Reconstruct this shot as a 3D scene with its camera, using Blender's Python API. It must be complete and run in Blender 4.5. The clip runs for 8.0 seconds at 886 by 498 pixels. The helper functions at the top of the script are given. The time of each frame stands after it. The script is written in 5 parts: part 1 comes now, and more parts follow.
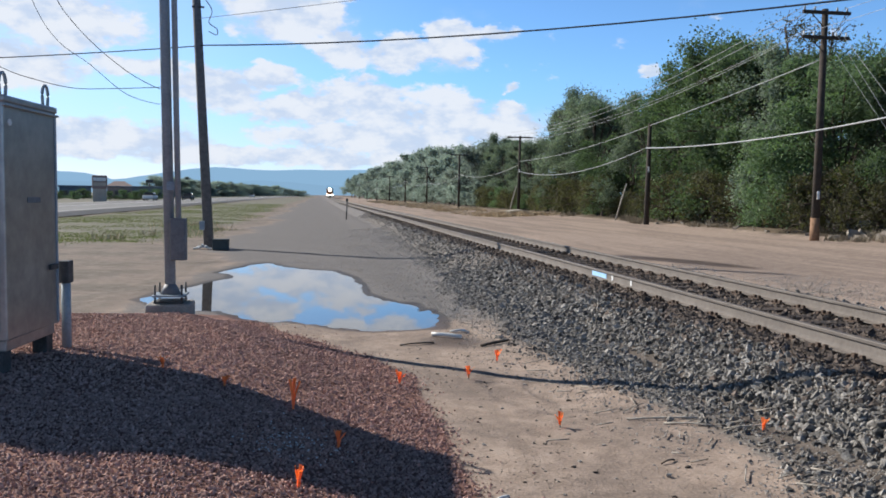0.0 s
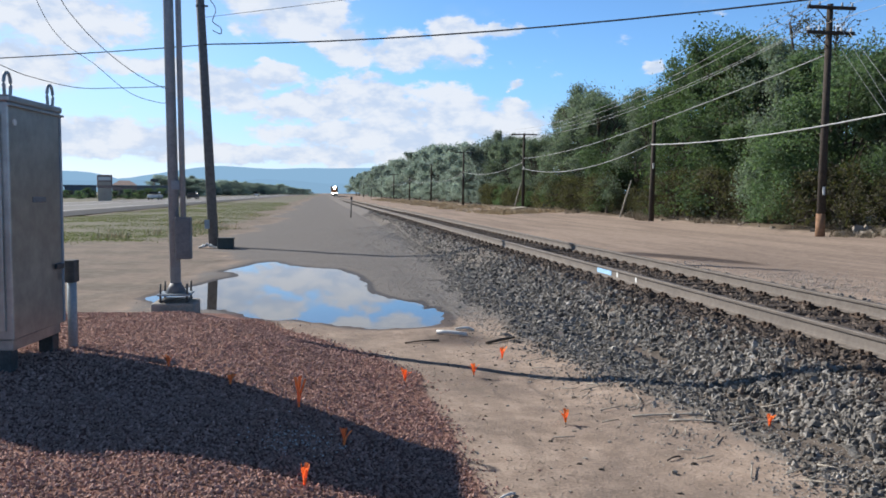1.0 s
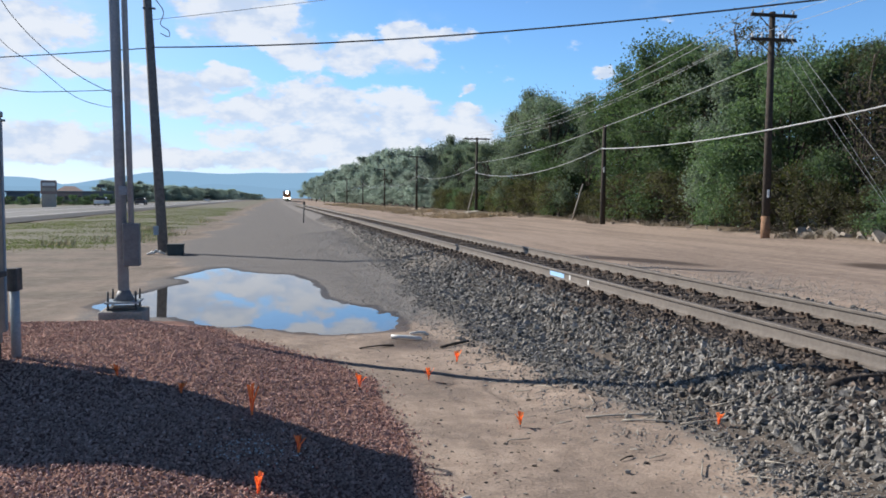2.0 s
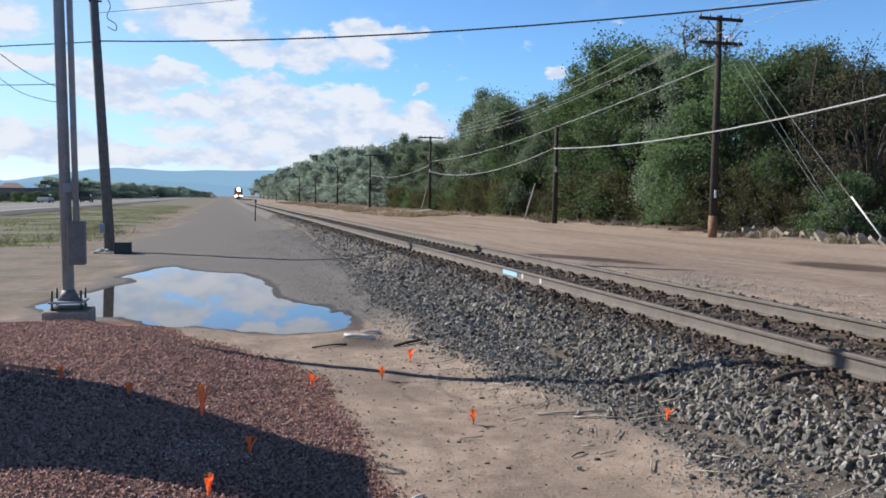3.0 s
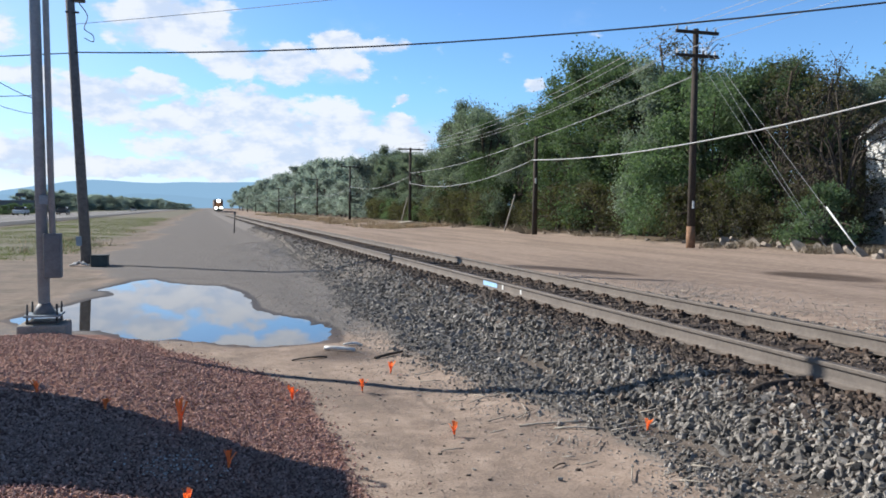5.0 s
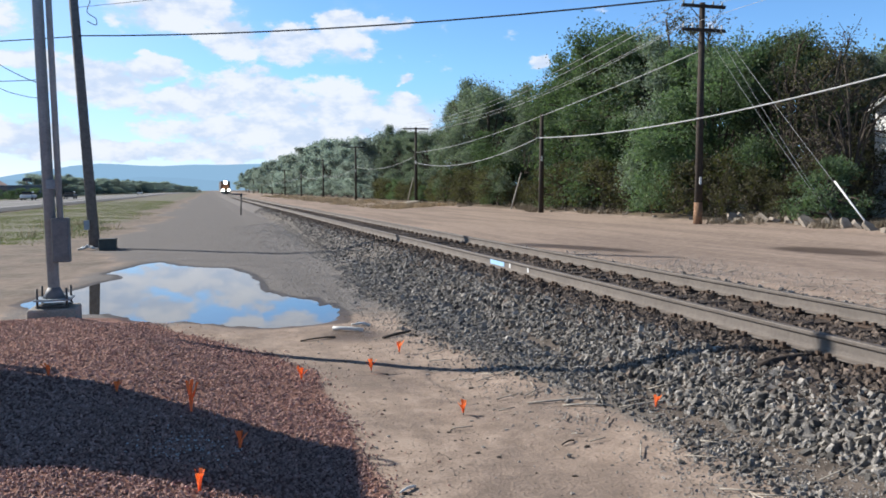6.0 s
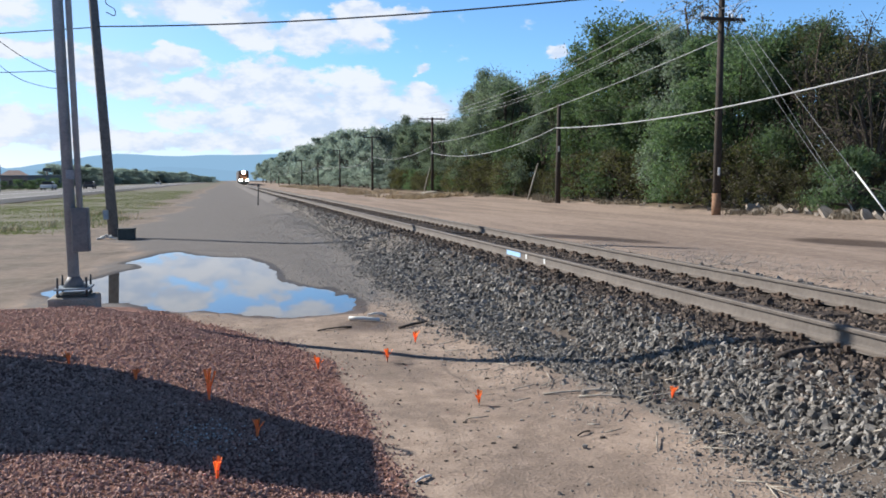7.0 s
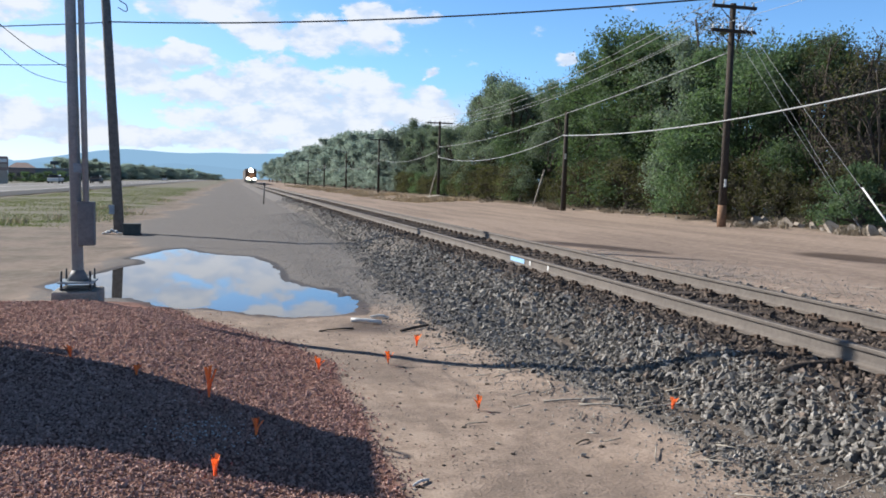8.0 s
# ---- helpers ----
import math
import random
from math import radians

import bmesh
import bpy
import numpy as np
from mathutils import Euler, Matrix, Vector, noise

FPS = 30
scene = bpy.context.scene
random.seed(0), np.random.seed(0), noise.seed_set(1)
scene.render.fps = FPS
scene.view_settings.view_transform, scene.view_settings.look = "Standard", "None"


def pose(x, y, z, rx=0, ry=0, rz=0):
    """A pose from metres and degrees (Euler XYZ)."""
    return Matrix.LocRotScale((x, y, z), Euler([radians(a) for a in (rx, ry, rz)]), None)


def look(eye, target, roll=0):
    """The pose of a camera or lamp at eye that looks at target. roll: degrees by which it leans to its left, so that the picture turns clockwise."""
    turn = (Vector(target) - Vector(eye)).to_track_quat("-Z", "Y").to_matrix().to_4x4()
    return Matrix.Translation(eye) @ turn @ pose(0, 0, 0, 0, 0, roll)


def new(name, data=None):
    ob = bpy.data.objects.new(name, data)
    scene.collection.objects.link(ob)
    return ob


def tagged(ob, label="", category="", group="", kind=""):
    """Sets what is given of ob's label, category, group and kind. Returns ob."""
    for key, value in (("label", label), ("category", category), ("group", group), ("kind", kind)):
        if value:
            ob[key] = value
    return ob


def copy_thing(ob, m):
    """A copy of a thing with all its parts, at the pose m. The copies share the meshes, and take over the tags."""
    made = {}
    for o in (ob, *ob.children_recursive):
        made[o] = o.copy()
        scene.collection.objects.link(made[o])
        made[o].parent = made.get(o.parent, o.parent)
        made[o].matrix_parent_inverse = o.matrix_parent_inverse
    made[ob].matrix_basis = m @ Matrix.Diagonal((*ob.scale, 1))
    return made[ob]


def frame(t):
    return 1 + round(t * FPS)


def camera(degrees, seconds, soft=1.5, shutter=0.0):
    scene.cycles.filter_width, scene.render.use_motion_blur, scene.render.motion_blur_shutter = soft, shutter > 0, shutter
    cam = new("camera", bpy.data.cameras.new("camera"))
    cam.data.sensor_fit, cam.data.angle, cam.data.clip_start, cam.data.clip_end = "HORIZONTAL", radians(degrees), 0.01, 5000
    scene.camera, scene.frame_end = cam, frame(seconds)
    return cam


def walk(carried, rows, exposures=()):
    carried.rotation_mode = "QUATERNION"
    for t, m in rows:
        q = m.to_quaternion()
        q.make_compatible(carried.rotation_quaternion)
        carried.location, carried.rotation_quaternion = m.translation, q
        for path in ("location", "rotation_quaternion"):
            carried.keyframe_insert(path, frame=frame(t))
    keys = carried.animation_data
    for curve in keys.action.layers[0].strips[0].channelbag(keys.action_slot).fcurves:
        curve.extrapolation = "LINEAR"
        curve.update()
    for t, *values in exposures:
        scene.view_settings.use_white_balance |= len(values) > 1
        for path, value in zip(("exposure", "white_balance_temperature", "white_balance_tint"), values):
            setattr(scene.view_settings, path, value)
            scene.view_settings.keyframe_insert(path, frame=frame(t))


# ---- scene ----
cam = camera(57.5, 8.0, soft=1.7)
PATH = [(0.0, pose(0, 0, 1.7, 86.28, -0.75, -9.08)),
        (0.5, pose(0, 0, 1.7, 85.84, -0.41, -8.29)),
        (1.0, pose(0, 0, 1.7, 86.11, -0.46, -8.77)),
        (1.5, pose(0, 0, 1.7, 86.15, -0.55, -9.76)),
        (1.7, pose(0, 0, 1.7, 86.24, -0.55, -10.67)),
        (2.8, pose(0, 0, 1.7, 86.90, 0.18, -14.86)),
        (3.0, pose(0, 0, 1.7, 86.36, -0.45, -15.36)),
        (3.5, pose(0, 0, 1.7, 86.53, -0.70, -17.04)),
        (4.0, pose(0, 0, 1.7, 86.85, -1.00, -18.64)),
        (4.5, pose(0, 0, 1.7, 87.39, -0.98, -18.78)),
        (4.7, pose(0, 0, 1.7, 87.59, -0.84, -17.24)),
        (5.8, pose(0, 0, 1.7, 85.74, 0.16, -16.57)),
        (6.0, pose(0, 0, 1.7, 85.72, 0.44, -16.33)),
        (6.5, pose(0, 0, 1.7, 85.93, 0.47, -15.72)),
        (7.0, pose(0, 0, 1.7, 85.05, 0.38, -15.17)),
        (7.5, pose(0, 0, 1.7, 84.91, -0.74, -15.64)),
        (8.0, pose(0, 0, 1.7, 85.34, -1.22, -14.75))]
walk(cam, PATH, exposures=[(0.0, 0.46), (3.4, 0.46), (4.1, 0.57), (8.0, 0.56)])

# ---- sun and sky ----
SUN_AZ, SUN_EL = -50.0, 30.5      # degrees from the track's line, and above the horizon
sun_dir = Vector((math.sin(radians(SUN_AZ)) * math.cos(radians(SUN_EL)),
                  math.cos(radians(SUN_AZ)) * math.cos(radians(SUN_EL)), math.sin(radians(SUN_EL))))
sun = new("sun", bpy.data.lights.new("sun", "SUN"))
sun.data.energy, sun.data.angle, sun.data.color = 5.0, radians(0.42), (1.0, 0.95, 0.88)
sun.matrix_world = look(sun_dir * 50, (0, 0, 0))


class Nodes:
    """Short hand for node trees."""

    def __init__(self, tree):
        self.tree = tree
        tree.nodes.clear()

    def add(self, kind, inputs=(), operation="", clamp=False):
        node = self.tree.nodes.new(kind)
        if operation:
            node.operation = operation
        if clamp:
            node.use_clamp = True
        for slot, value in dict(inputs).items():
            if isinstance(value, bpy.types.NodeSocket):
                self.tree.links.new(value, node.inputs[slot])
            else:
                node.inputs[slot].default_value = value
        return node

    def math(self, op, a, b=0.0, c=0.0, clamp=False):
        return self.add("ShaderNodeMath", {0: a, 1: b, 2: c}, operation=op, clamp=clamp).outputs[0]

    def noise(self, vector, scale, detail=4.0, rough=0.55):
        return self.add("ShaderNodeTexNoise", {"Vector": vector, "Scale": scale, "Detail": detail, "Roughness": rough}).outputs["Fac"]

    def mix(self, fac, a, b, blend="MIX"):
        node = self.add("ShaderNodeMix")
        node.data_type, node.blend_type = "RGBA", blend
        for slot, value in ((0, fac), (6, a), (7, b)):
            if isinstance(value, bpy.types.NodeSocket):
                self.tree.links.new(value, node.inputs[slot])
            else:
                node.inputs[slot].default_value = value
        return node.outputs[2]

    def ramp(self, fac, low, high):
        node = self.add("ShaderNodeMapRange", {0: fac, 1: low, 2: high})
        node.interpolation_type = "SMOOTHSTEP"
        return node.outputs[0]


world = bpy.data.worlds.new("sky")
scene.world = world
world.use_nodes = True
N = Nodes(world.node_tree)
sky = N.add("ShaderNodeTexSky")
sky.sky_type, sky.sun_disc, sky.sun_elevation, sky.sun_rotation = "NISHITA", False, radians(SUN_EL), radians(SUN_AZ)
sky.altitude, sky.air_density, sky.dust_density, sky.ozone_density = 1600.0, 1.0, 0.6, 1.6
way = N.add("ShaderNodeTexCoord").outputs["Generated"]
xyz = N.add("ShaderNodeSeparateXYZ", {0: way})
az = N.math("MULTIPLY", N.math("ARCTAN2", xyz.outputs[0], xyz.outputs[1]), 57.2958)
el = N.math("MULTIPLY", N.math("ARCSINE", xyz.outputs[2]), 57.2958)
sheet = N.add("ShaderNodeCombineXYZ", {0: N.math("MULTIPLY", az, 0.55), 1: el}).outputs[0]
puff = N.noise(sheet, 0.62, 9.0, 0.58)
puff_low = N.noise(N.add("ShaderNodeVectorMath", {0: sheet, 1: (0.15, -0.55, 0.0)}, operation="ADD").outputs[0], 0.55, 5.0, 0.6)
# heaps of cumulus: azimuth, elevation, half width, half height, all in degrees
HEAPS = [(-1.7, 12.2, 3.8, 1.9), (2.0, 9.9, 1.9, 1.1), (5.6, 9.9, 2.2, 1.3), (9.6, 10.3, 2.0, 1.5), (12.6, 11.3, 1.5, 0.5),
         (-6.6, 7.1, 3.1, 1.4), (-3.3, 8.0, 2.6, 0.8), (-0.2, 5.9, 3.8, 1.1), (3.0, 6.7, 2.8, 1.5), (7.5, 5.7, 4.2, 1.6),
         (12.4, 4.8, 4.2, 1.1), (5.0, 4.0, 8.0, 1.1), (13.7, 7.7, 0.7, 0.35), (13.4, 6.2, 1.1, 0.5), (23.05, 8.6, 0.7, 0.5),
         (-16.2, 10.8, 4.6, 1.8), (-18.5, 8.0, 3.6, 1.4), (-11.6, 8.3, 2.6, 0.6), (-14.0, 3.6, 6.0, 1.1), (-2.0, 2.6, 15.0, 0.6),
         (-30.0, 8.0, 8.0, 4.0), (-6.0, 16.5, 5.0, 1.6)]
warp_a = N.math("MULTIPLY_ADD", N.noise(sheet, 0.9, 5.0, 0.6), 3.4, N.math("SUBTRACT", az, 1.7))
lift = N.add("ShaderNodeVectorMath", {0: sheet, 1: (40.0, 17.0, 5.0)}, operation="ADD").outputs[0]
warp_e = N.math("MULTIPLY_ADD", N.noise(lift, 0.9, 5.0, 0.6), 1.7, N.math("SUBTRACT", el, 0.85))
field = None
for a, e, wide, high in HEAPS:
    u = N.math("MULTIPLY", N.math("SUBTRACT", warp_a, a), 1 / wide)
    v = N.math("MULTIPLY", N.math("SUBTRACT", warp_e, e), 1 / high)
    far = N.math("SUBTRACT", 1.0, N.math("MULTIPLY_ADD", u, u, N.math("MULTIPLY", v, v)))
    far = N.math("MAXIMUM", far, -1.5)
    field = far if field is None else N.math("SMOOTH_MAX", field, far, 0.4)
dense = N.math("MULTIPLY_ADD", N.math("SUBTRACT", puff, 0.5), 5.0, field)
cover = N.ramp(dense, -0.62, 0.30)
thin = N.ramp(N.math("MULTIPLY_ADD", N.math("SUBTRACT", N.noise(sheet, 0.25, 5.0, 0.6), 0.5), 3.0, N.math("MULTIPLY", field, 0.5)), -0.4, 1.2)
relief = N.ramp(N.math("SUBTRACT", puff, puff_low), -0.16, 0.12)
belly = N.mix(relief, (0.71, 0.80, 0.93, 1), (1.0, 1.0, 1.0, 1))
lit = N.mix(1.0, belly, (7.2, 7.6, 8.3, 1), "MULTIPLY")
rise = N.ramp(el, 12.0, 50.0)      # sky dimmed overhead, out of view, to leave less fill in shadows
low = N.mix(N.ramp(el, 0.0, 9.0), (0.84, 0.95, 1.34, 1), (0.88, 1.26, 1.62, 1))
tint = N.mix(rise, low, (0.155, 0.162, 0.165, 1))
blue = N.mix(1.0, sky.outputs[0], tint, "MULTIPLY")
sunward = N.math("MULTIPLY", N.math("MULTIPLY", N.ramp(az, 12.0, -20.0), N.ramp(az, -90.0, -65.0)), N.ramp(el, 30.0, 14.0))
veil = N.math("MULTIPLY_ADD", sunward, 0.35, N.math("MULTIPLY", thin, 0.5), clamp=True)      # whiter towards the sun
haze = N.mix(veil, blue, (6.4, 7.2, 8.4, 1))
heap = N.mix(N.math("MULTIPLY", cover, 0.95), haze, lit)
over = N.ramp(el, -0.2, 0.4)
final = N.mix(over, blue, heap)
back = N.add("ShaderNodeBackground", {0: final, 1: 0.083})
N.add("ShaderNodeOutputWorld", {0: back.outputs[0]})

# ---- materials ----
def surface(name, dark, light, size=8.0, rough=0.8, bump=0.3, fine=6.0, metal=0.0, island=False, spread=0.0, coat=None):
    """A procedural material: two colours mixed by noise at two scales, with relief. size: blotches a metre."""
    m = bpy.data.materials.new(name)
    m.use_nodes = True
    n = Nodes(m.node_tree)
    at = n.add("ShaderNodeTexCoord").outputs["Object"]
    big, small = n.noise(at, size, 4.0), n.noise(at, size * fine, 5.0, 0.65)
    fac = n.ramp(n.math("MULTIPLY_ADD", small, 0.6, n.math("MULTIPLY", big, 0.5)), 0.35, 0.75)
    colour = n.mix(fac, (*dark, 1), (*light, 1))
    if spread:
        who = n.add("ShaderNodeNewGeometry").outputs["Random Per Island"] if island else n.add("ShaderNodeObjectInfo").outputs["Random"]
        amount = n.math("MULTIPLY_ADD", who, 2 * spread, 1 - spread)
        grey = n.add("ShaderNodeCombineColor", {0: amount, 1: amount, 2: amount}).outputs[0]
        colour = n.mix(1.0, colour, grey, "MULTIPLY")
    if coat:      # a second stain over the first: colour, blotches a metre, share
        colour = n.mix(n.ramp(n.noise(at, coat[1], 5.0, 0.7), 0.62 - coat[2] * 0.3, 0.72 - coat[2] * 0.3), colour, (*coat[0], 1))
    relief = n.add("ShaderNodeBump", {"Strength": bump, "Distance": 0.02, "Height": small}).outputs[0]
    p = n.add("ShaderNodeBsdfPrincipled", {"Base Color": colour, "Roughness": rough, "Metallic": metal, "Normal": relief})
    n.add("ShaderNodeOutputMaterial", {0: p.outputs[0]})
    return m


def glow(name, colour, strength):
    m = bpy.data.materials.new(name)
    m.use_nodes = True
    n = Nodes(m.node_tree)
    n.add("ShaderNodeOutputMaterial", {0: n.add("ShaderNodeEmission", {0: (*colour, 1), 1: strength}).outputs[0]})
    return m


def foliage(name, dark, light, through_tint=(1.1, 1.3, 0.5), share=0.42):
    m = bpy.data.materials.new(name)
    m.use_nodes = True
    n = Nodes(m.node_tree)
    at = n.add("ShaderNodeTexCoord").outputs["Object"]
    leaf = n.add("ShaderNodeNewGeometry").outputs["Random Per Island"]
    who = n.add("ShaderNodeObjectInfo").outputs["Random"]
    fac = n.math("MULTIPLY_ADD", leaf, 0.55, n.math("MULTIPLY", n.noise(at, 0.9, 3.0), 0.5), clamp=True)
    colour = n.mix(fac, (*dark, 1), (*light, 1))
    tone = n.math("MULTIPLY_ADD", who, 0.5, 0.75)
    colour = n.mix(1.0, colour, n.add("ShaderNodeCombineColor", {0: tone, 1: tone, 2: tone}).outputs[0], "MULTIPLY")
    p = n.add("ShaderNodeBsdfPrincipled", {"Base Color": colour, "Roughness": 0.75, "Specular IOR Level": 0.2})
    back = n.add("ShaderNodeBsdfTranslucent", {"Color": n.mix(1.0, colour, (*through_tint, 1), "MULTIPLY")})
    both = n.add("ShaderNodeMixShader", {0: share, 1: p.outputs[0], 2: back.outputs[0]})
    n.add("ShaderNodeOutputMaterial", {0: both.outputs[0]})
    return m


M = {
    "rail_side": surface("rusty rail steel", (0.105, 0.089, 0.076), (0.17, 0.145, 0.124), 3, 0.75, 0.2),
    "rail_head": surface("worn rail head", (0.091, 0.076, 0.065), (0.149, 0.126, 0.106), 5, 0.65, 0.1, metal=0.1),
    "sleeper": surface("creosoted timber", (0.026, 0.019, 0.015), (0.074, 0.054, 0.042), 6, 0.85, 0.6, spread=0.3),
    "plate": surface("rusted plate", (0.052, 0.035, 0.026), (0.122, 0.078, 0.052), 20, 0.8, 0.4),
    "ballast": surface("grey broken ballast", (0.100, 0.092, 0.082), (0.300, 0.280, 0.252), 14, 0.85, 0.5, island=True, spread=0.75),
    "red_rock": surface("crushed red rock", (0.262, 0.142, 0.115), (0.560, 0.360, 0.298), 20, 0.9, 0.4, island=True, spread=0.36),
    "galv": surface("weathered galvanised steel", (0.2, 0.245, 0.28), (0.3, 0.35, 0.395), 6, 0.55, 0.08, metal=0.1),
    "steel_sheet": surface("dull aluminium sheet", (0.27, 0.27, 0.268), (0.42, 0.415, 0.41), 1.2, 0.36, 0.03, metal=0.75),
    "box_grey": surface("dull grey painted steel", (0.104, 0.111, 0.122), (0.165, 0.174, 0.187), 6, 0.6, 0.05),
    "dark_steel": surface("dark steel", (0.044, 0.044, 0.045), (0.096, 0.096, 0.097), 12, 0.6, 0.1, metal=0.4),
    "concrete": surface("weathered concrete", (0.20, 0.185, 0.168), (0.33, 0.305, 0.28), 6, 0.9, 0.4),
    "pole_wood": surface("weathered pole timber", (0.019, 0.015, 0.012), (0.059, 0.044, 0.033), 7, 0.9, 0.5),
    "grey_wood": surface("greyed pole timber", (0.085, 0.085, 0.09), (0.175, 0.172, 0.172), 7, 0.9, 0.5),
    "rubble": surface("brown broken stone", (0.165, 0.139, 0.113), (0.331, 0.283, 0.235), 5, 0.95, 0.6),
    "pale_wood": surface("bleached timber", (0.296, 0.261, 0.217), (0.452, 0.409, 0.348), 9, 0.9, 0.4),
    "rubber": surface("black rubber", (0.010, 0.010, 0.010), (0.026, 0.024, 0.023), 12, 0.95, 0.15),
    "wire": surface("black wire", (0.026, 0.028, 0.031), (0.052, 0.054, 0.057), 3, 0.6, 0.0),
    "bright_wire": surface("bright cable", (0.296, 0.304, 0.313), (0.418, 0.426, 0.435), 3, 0.5, 0.0),
    "orange": foliage("orange vinyl", (1.0, 0.36, 0.12), (1.0, 0.47, 0.20), (1, 1, 1), 0.6),
    "soiled": surface("oil-stained brown ballast", (0.057, 0.044, 0.035), (0.174, 0.135, 0.109), 12, 0.9, 0.5, island=True, spread=0.6),
    "green_plastic": surface("dark green plastic", (0.022, 0.030, 0.028), (0.045, 0.056, 0.052), 6, 0.6, 0.1),
    "white": surface("white paint", (0.609, 0.609, 0.592), (0.713, 0.713, 0.696), 8, 0.6, 0.1),
    "blue": surface("pale blue paint", (0.28, 0.52, 0.82), (0.42, 0.64, 0.90), 10, 0.4, 0.05),
    "weeds": surface("grey-brown dead weeds", (0.139, 0.113, 0.078), (0.261, 0.213, 0.148), 9, 0.9, 0.1, island=True, spread=0.35),
    "stone": surface("pale broken stone", (0.244, 0.217, 0.191), (0.435, 0.400, 0.357), 7, 0.9, 0.5),
    "straw": surface("dry straw", (0.348, 0.270, 0.165), (0.522, 0.418, 0.278), 9, 0.9, 0.1, island=True, spread=0.35),
    "bark": surface("brown bark", (0.039, 0.030, 0.024), (0.104, 0.083, 0.065), 9, 0.95, 0.6),
    "asphalt": surface("worn asphalt", (0.139, 0.135, 0.131), (0.209, 0.204, 0.196), 1.5, 0.9, 0.2),
    "glass": surface("dark window glass", (0.017, 0.021, 0.026), (0.030, 0.035, 0.044), 2, 0.08, 0.0),
    "leaf": foliage("green leaves", (0.050, 0.085, 0.056), (0.176, 0.236, 0.140), (1.0, 1.2, 0.65), 0.42),
    # olive leaves, greyed to carry painted haze on the mid-distance trees
    "leaf_dull": foliage("dull olive leaves", (0.088, 0.118, 0.100), (0.260, 0.305, 0.248), (1.0, 1.15, 0.75), 0.44),
    # paled and greyed: distance haze is put into this leaf colour
    "leaf_hazed": foliage("green leaves paled by painted haze", (0.215, 0.262, 0.242), (0.36, 0.41, 0.375), (1.0, 1.1, 0.95), 0.52),
    # brown brush, darkened further to paint in the deep shade under the trees
    "twig": foliage("dry brown brush darkened for shade", (0.046, 0.043, 0.032), (0.142, 0.132, 0.094)),
    "grass": foliage("meadow grass", (0.092, 0.100, 0.068), (0.168, 0.176, 0.122)),
}


# ---- mesh helpers ----
def part(name, bm, material, parent=None, label=""):
    """One bmesh as one mesh object, under a thing or a part."""
    me = bpy.data.meshes.new(name)
    bm.to_mesh(me)
    bm.free()
    me.materials.append(material)
    ob = new(name, me)
    if parent:
        ob.parent = parent
    return tagged(ob, label)


def thing(name, label, category, at=(0, 0, 0), turn=0.0, group=""):
    ob = new(name)
    ob.matrix_basis = pose(*at, 0, 0, turn)
    ob.empty_display_size = 0.1
    return tagged(ob, label, category, group)


def box(size, at=(0, 0, 0), bevel=0.0, bm=None, turn=(0, 0, 0)):
    bm = bm or bmesh.new()
    made = bmesh.ops.create_cube(bm, size=1.0, matrix=pose(*at, *turn) @ Matrix.Diagonal((*size, 1)))
    if bevel:
        edges = list({e for v in made["verts"] for e in v.link_edges})
        bmesh.ops.bevel(bm, geom=edges, offset=bevel, segments=2, affect="EDGES", profile=0.5)
    return bm


def rod(a, b, r0, r1=None, sides=12, bm=None):
    bm = bm or bmesh.new()
    a, b = Vector(a), Vector(b)
    turn = (b - a).to_track_quat("Z", "Y").to_matrix().to_4x4()
    bmesh.ops.create_cone(bm, cap_ends=True, segments=sides, radius1=r0, radius2=r0 if r1 is None else r1, depth=(b - a).length,
                          matrix=Matrix.Translation((a + b) / 2) @ turn)
    for f in bm.faces:
        f.smooth = len(f.verts) == 4
    return bm


def tube(points, radius, sides=6, bm=None, wobble=0.0):
    """A round line through points."""
    bm = bm or bmesh.new()
    pts = [Vector(p) for p in points]
    rings = []
    for i, p in enumerate(pts):
        d = (pts[min(i + 1, len(pts) - 1)] - pts[max(i - 1, 0)]).normalized()
        side = d.cross(Vector((0, 0, 1)))
        side = side.normalized() if side.length > 1e-4 else Vector((1, 0, 0))
        up = side.cross(d)
        r = radius * (1 + wobble * noise.noise(p * 5))
        rings.append([bm.verts.new(p + r * (math.cos(k * 2 * math.pi / sides) * side + math.sin(k * 2 * math.pi / sides) * up)) for k in range(sides)])
    for a, b in zip(rings, rings[1:]):
        for k in range(sides):
            bm.faces.new((a[k], a[(k + 1) % sides], b[(k + 1) % sides], b[k])).smooth = True
    bm.faces.new(rings[0][::-1]), bm.faces.new(rings[-1])
    return bm


def smooth_line(points, steps=8):
    """Catmull-Rom through points."""
    p = [Vector(q) for q in points]
    p = [p[0] * 2 - p[1]] + p + [p[-1] * 2 - p[-2]]
    out = []
    for i in range(1, len(p) - 2):
        for k in range(steps):
            t = k / steps
            out.append(0.5 * (2 * p[i] + (p[i + 1] - p[i - 1]) * t + (2 * p[i - 1] - 5 * p[i] + 4 * p[i + 1] - p[i + 2]) * t * t
                              + (3 * p[i] - p[i - 1] - 3 * p[i + 1] + p[i + 2]) * t ** 3))
    return out + [p[-2]]


def mesh_from(name, verts, faces, material):
    me = bpy.data.meshes.new(name)
    me.from_pydata(verts, [], faces)
    me.materials.append(material)
    return me


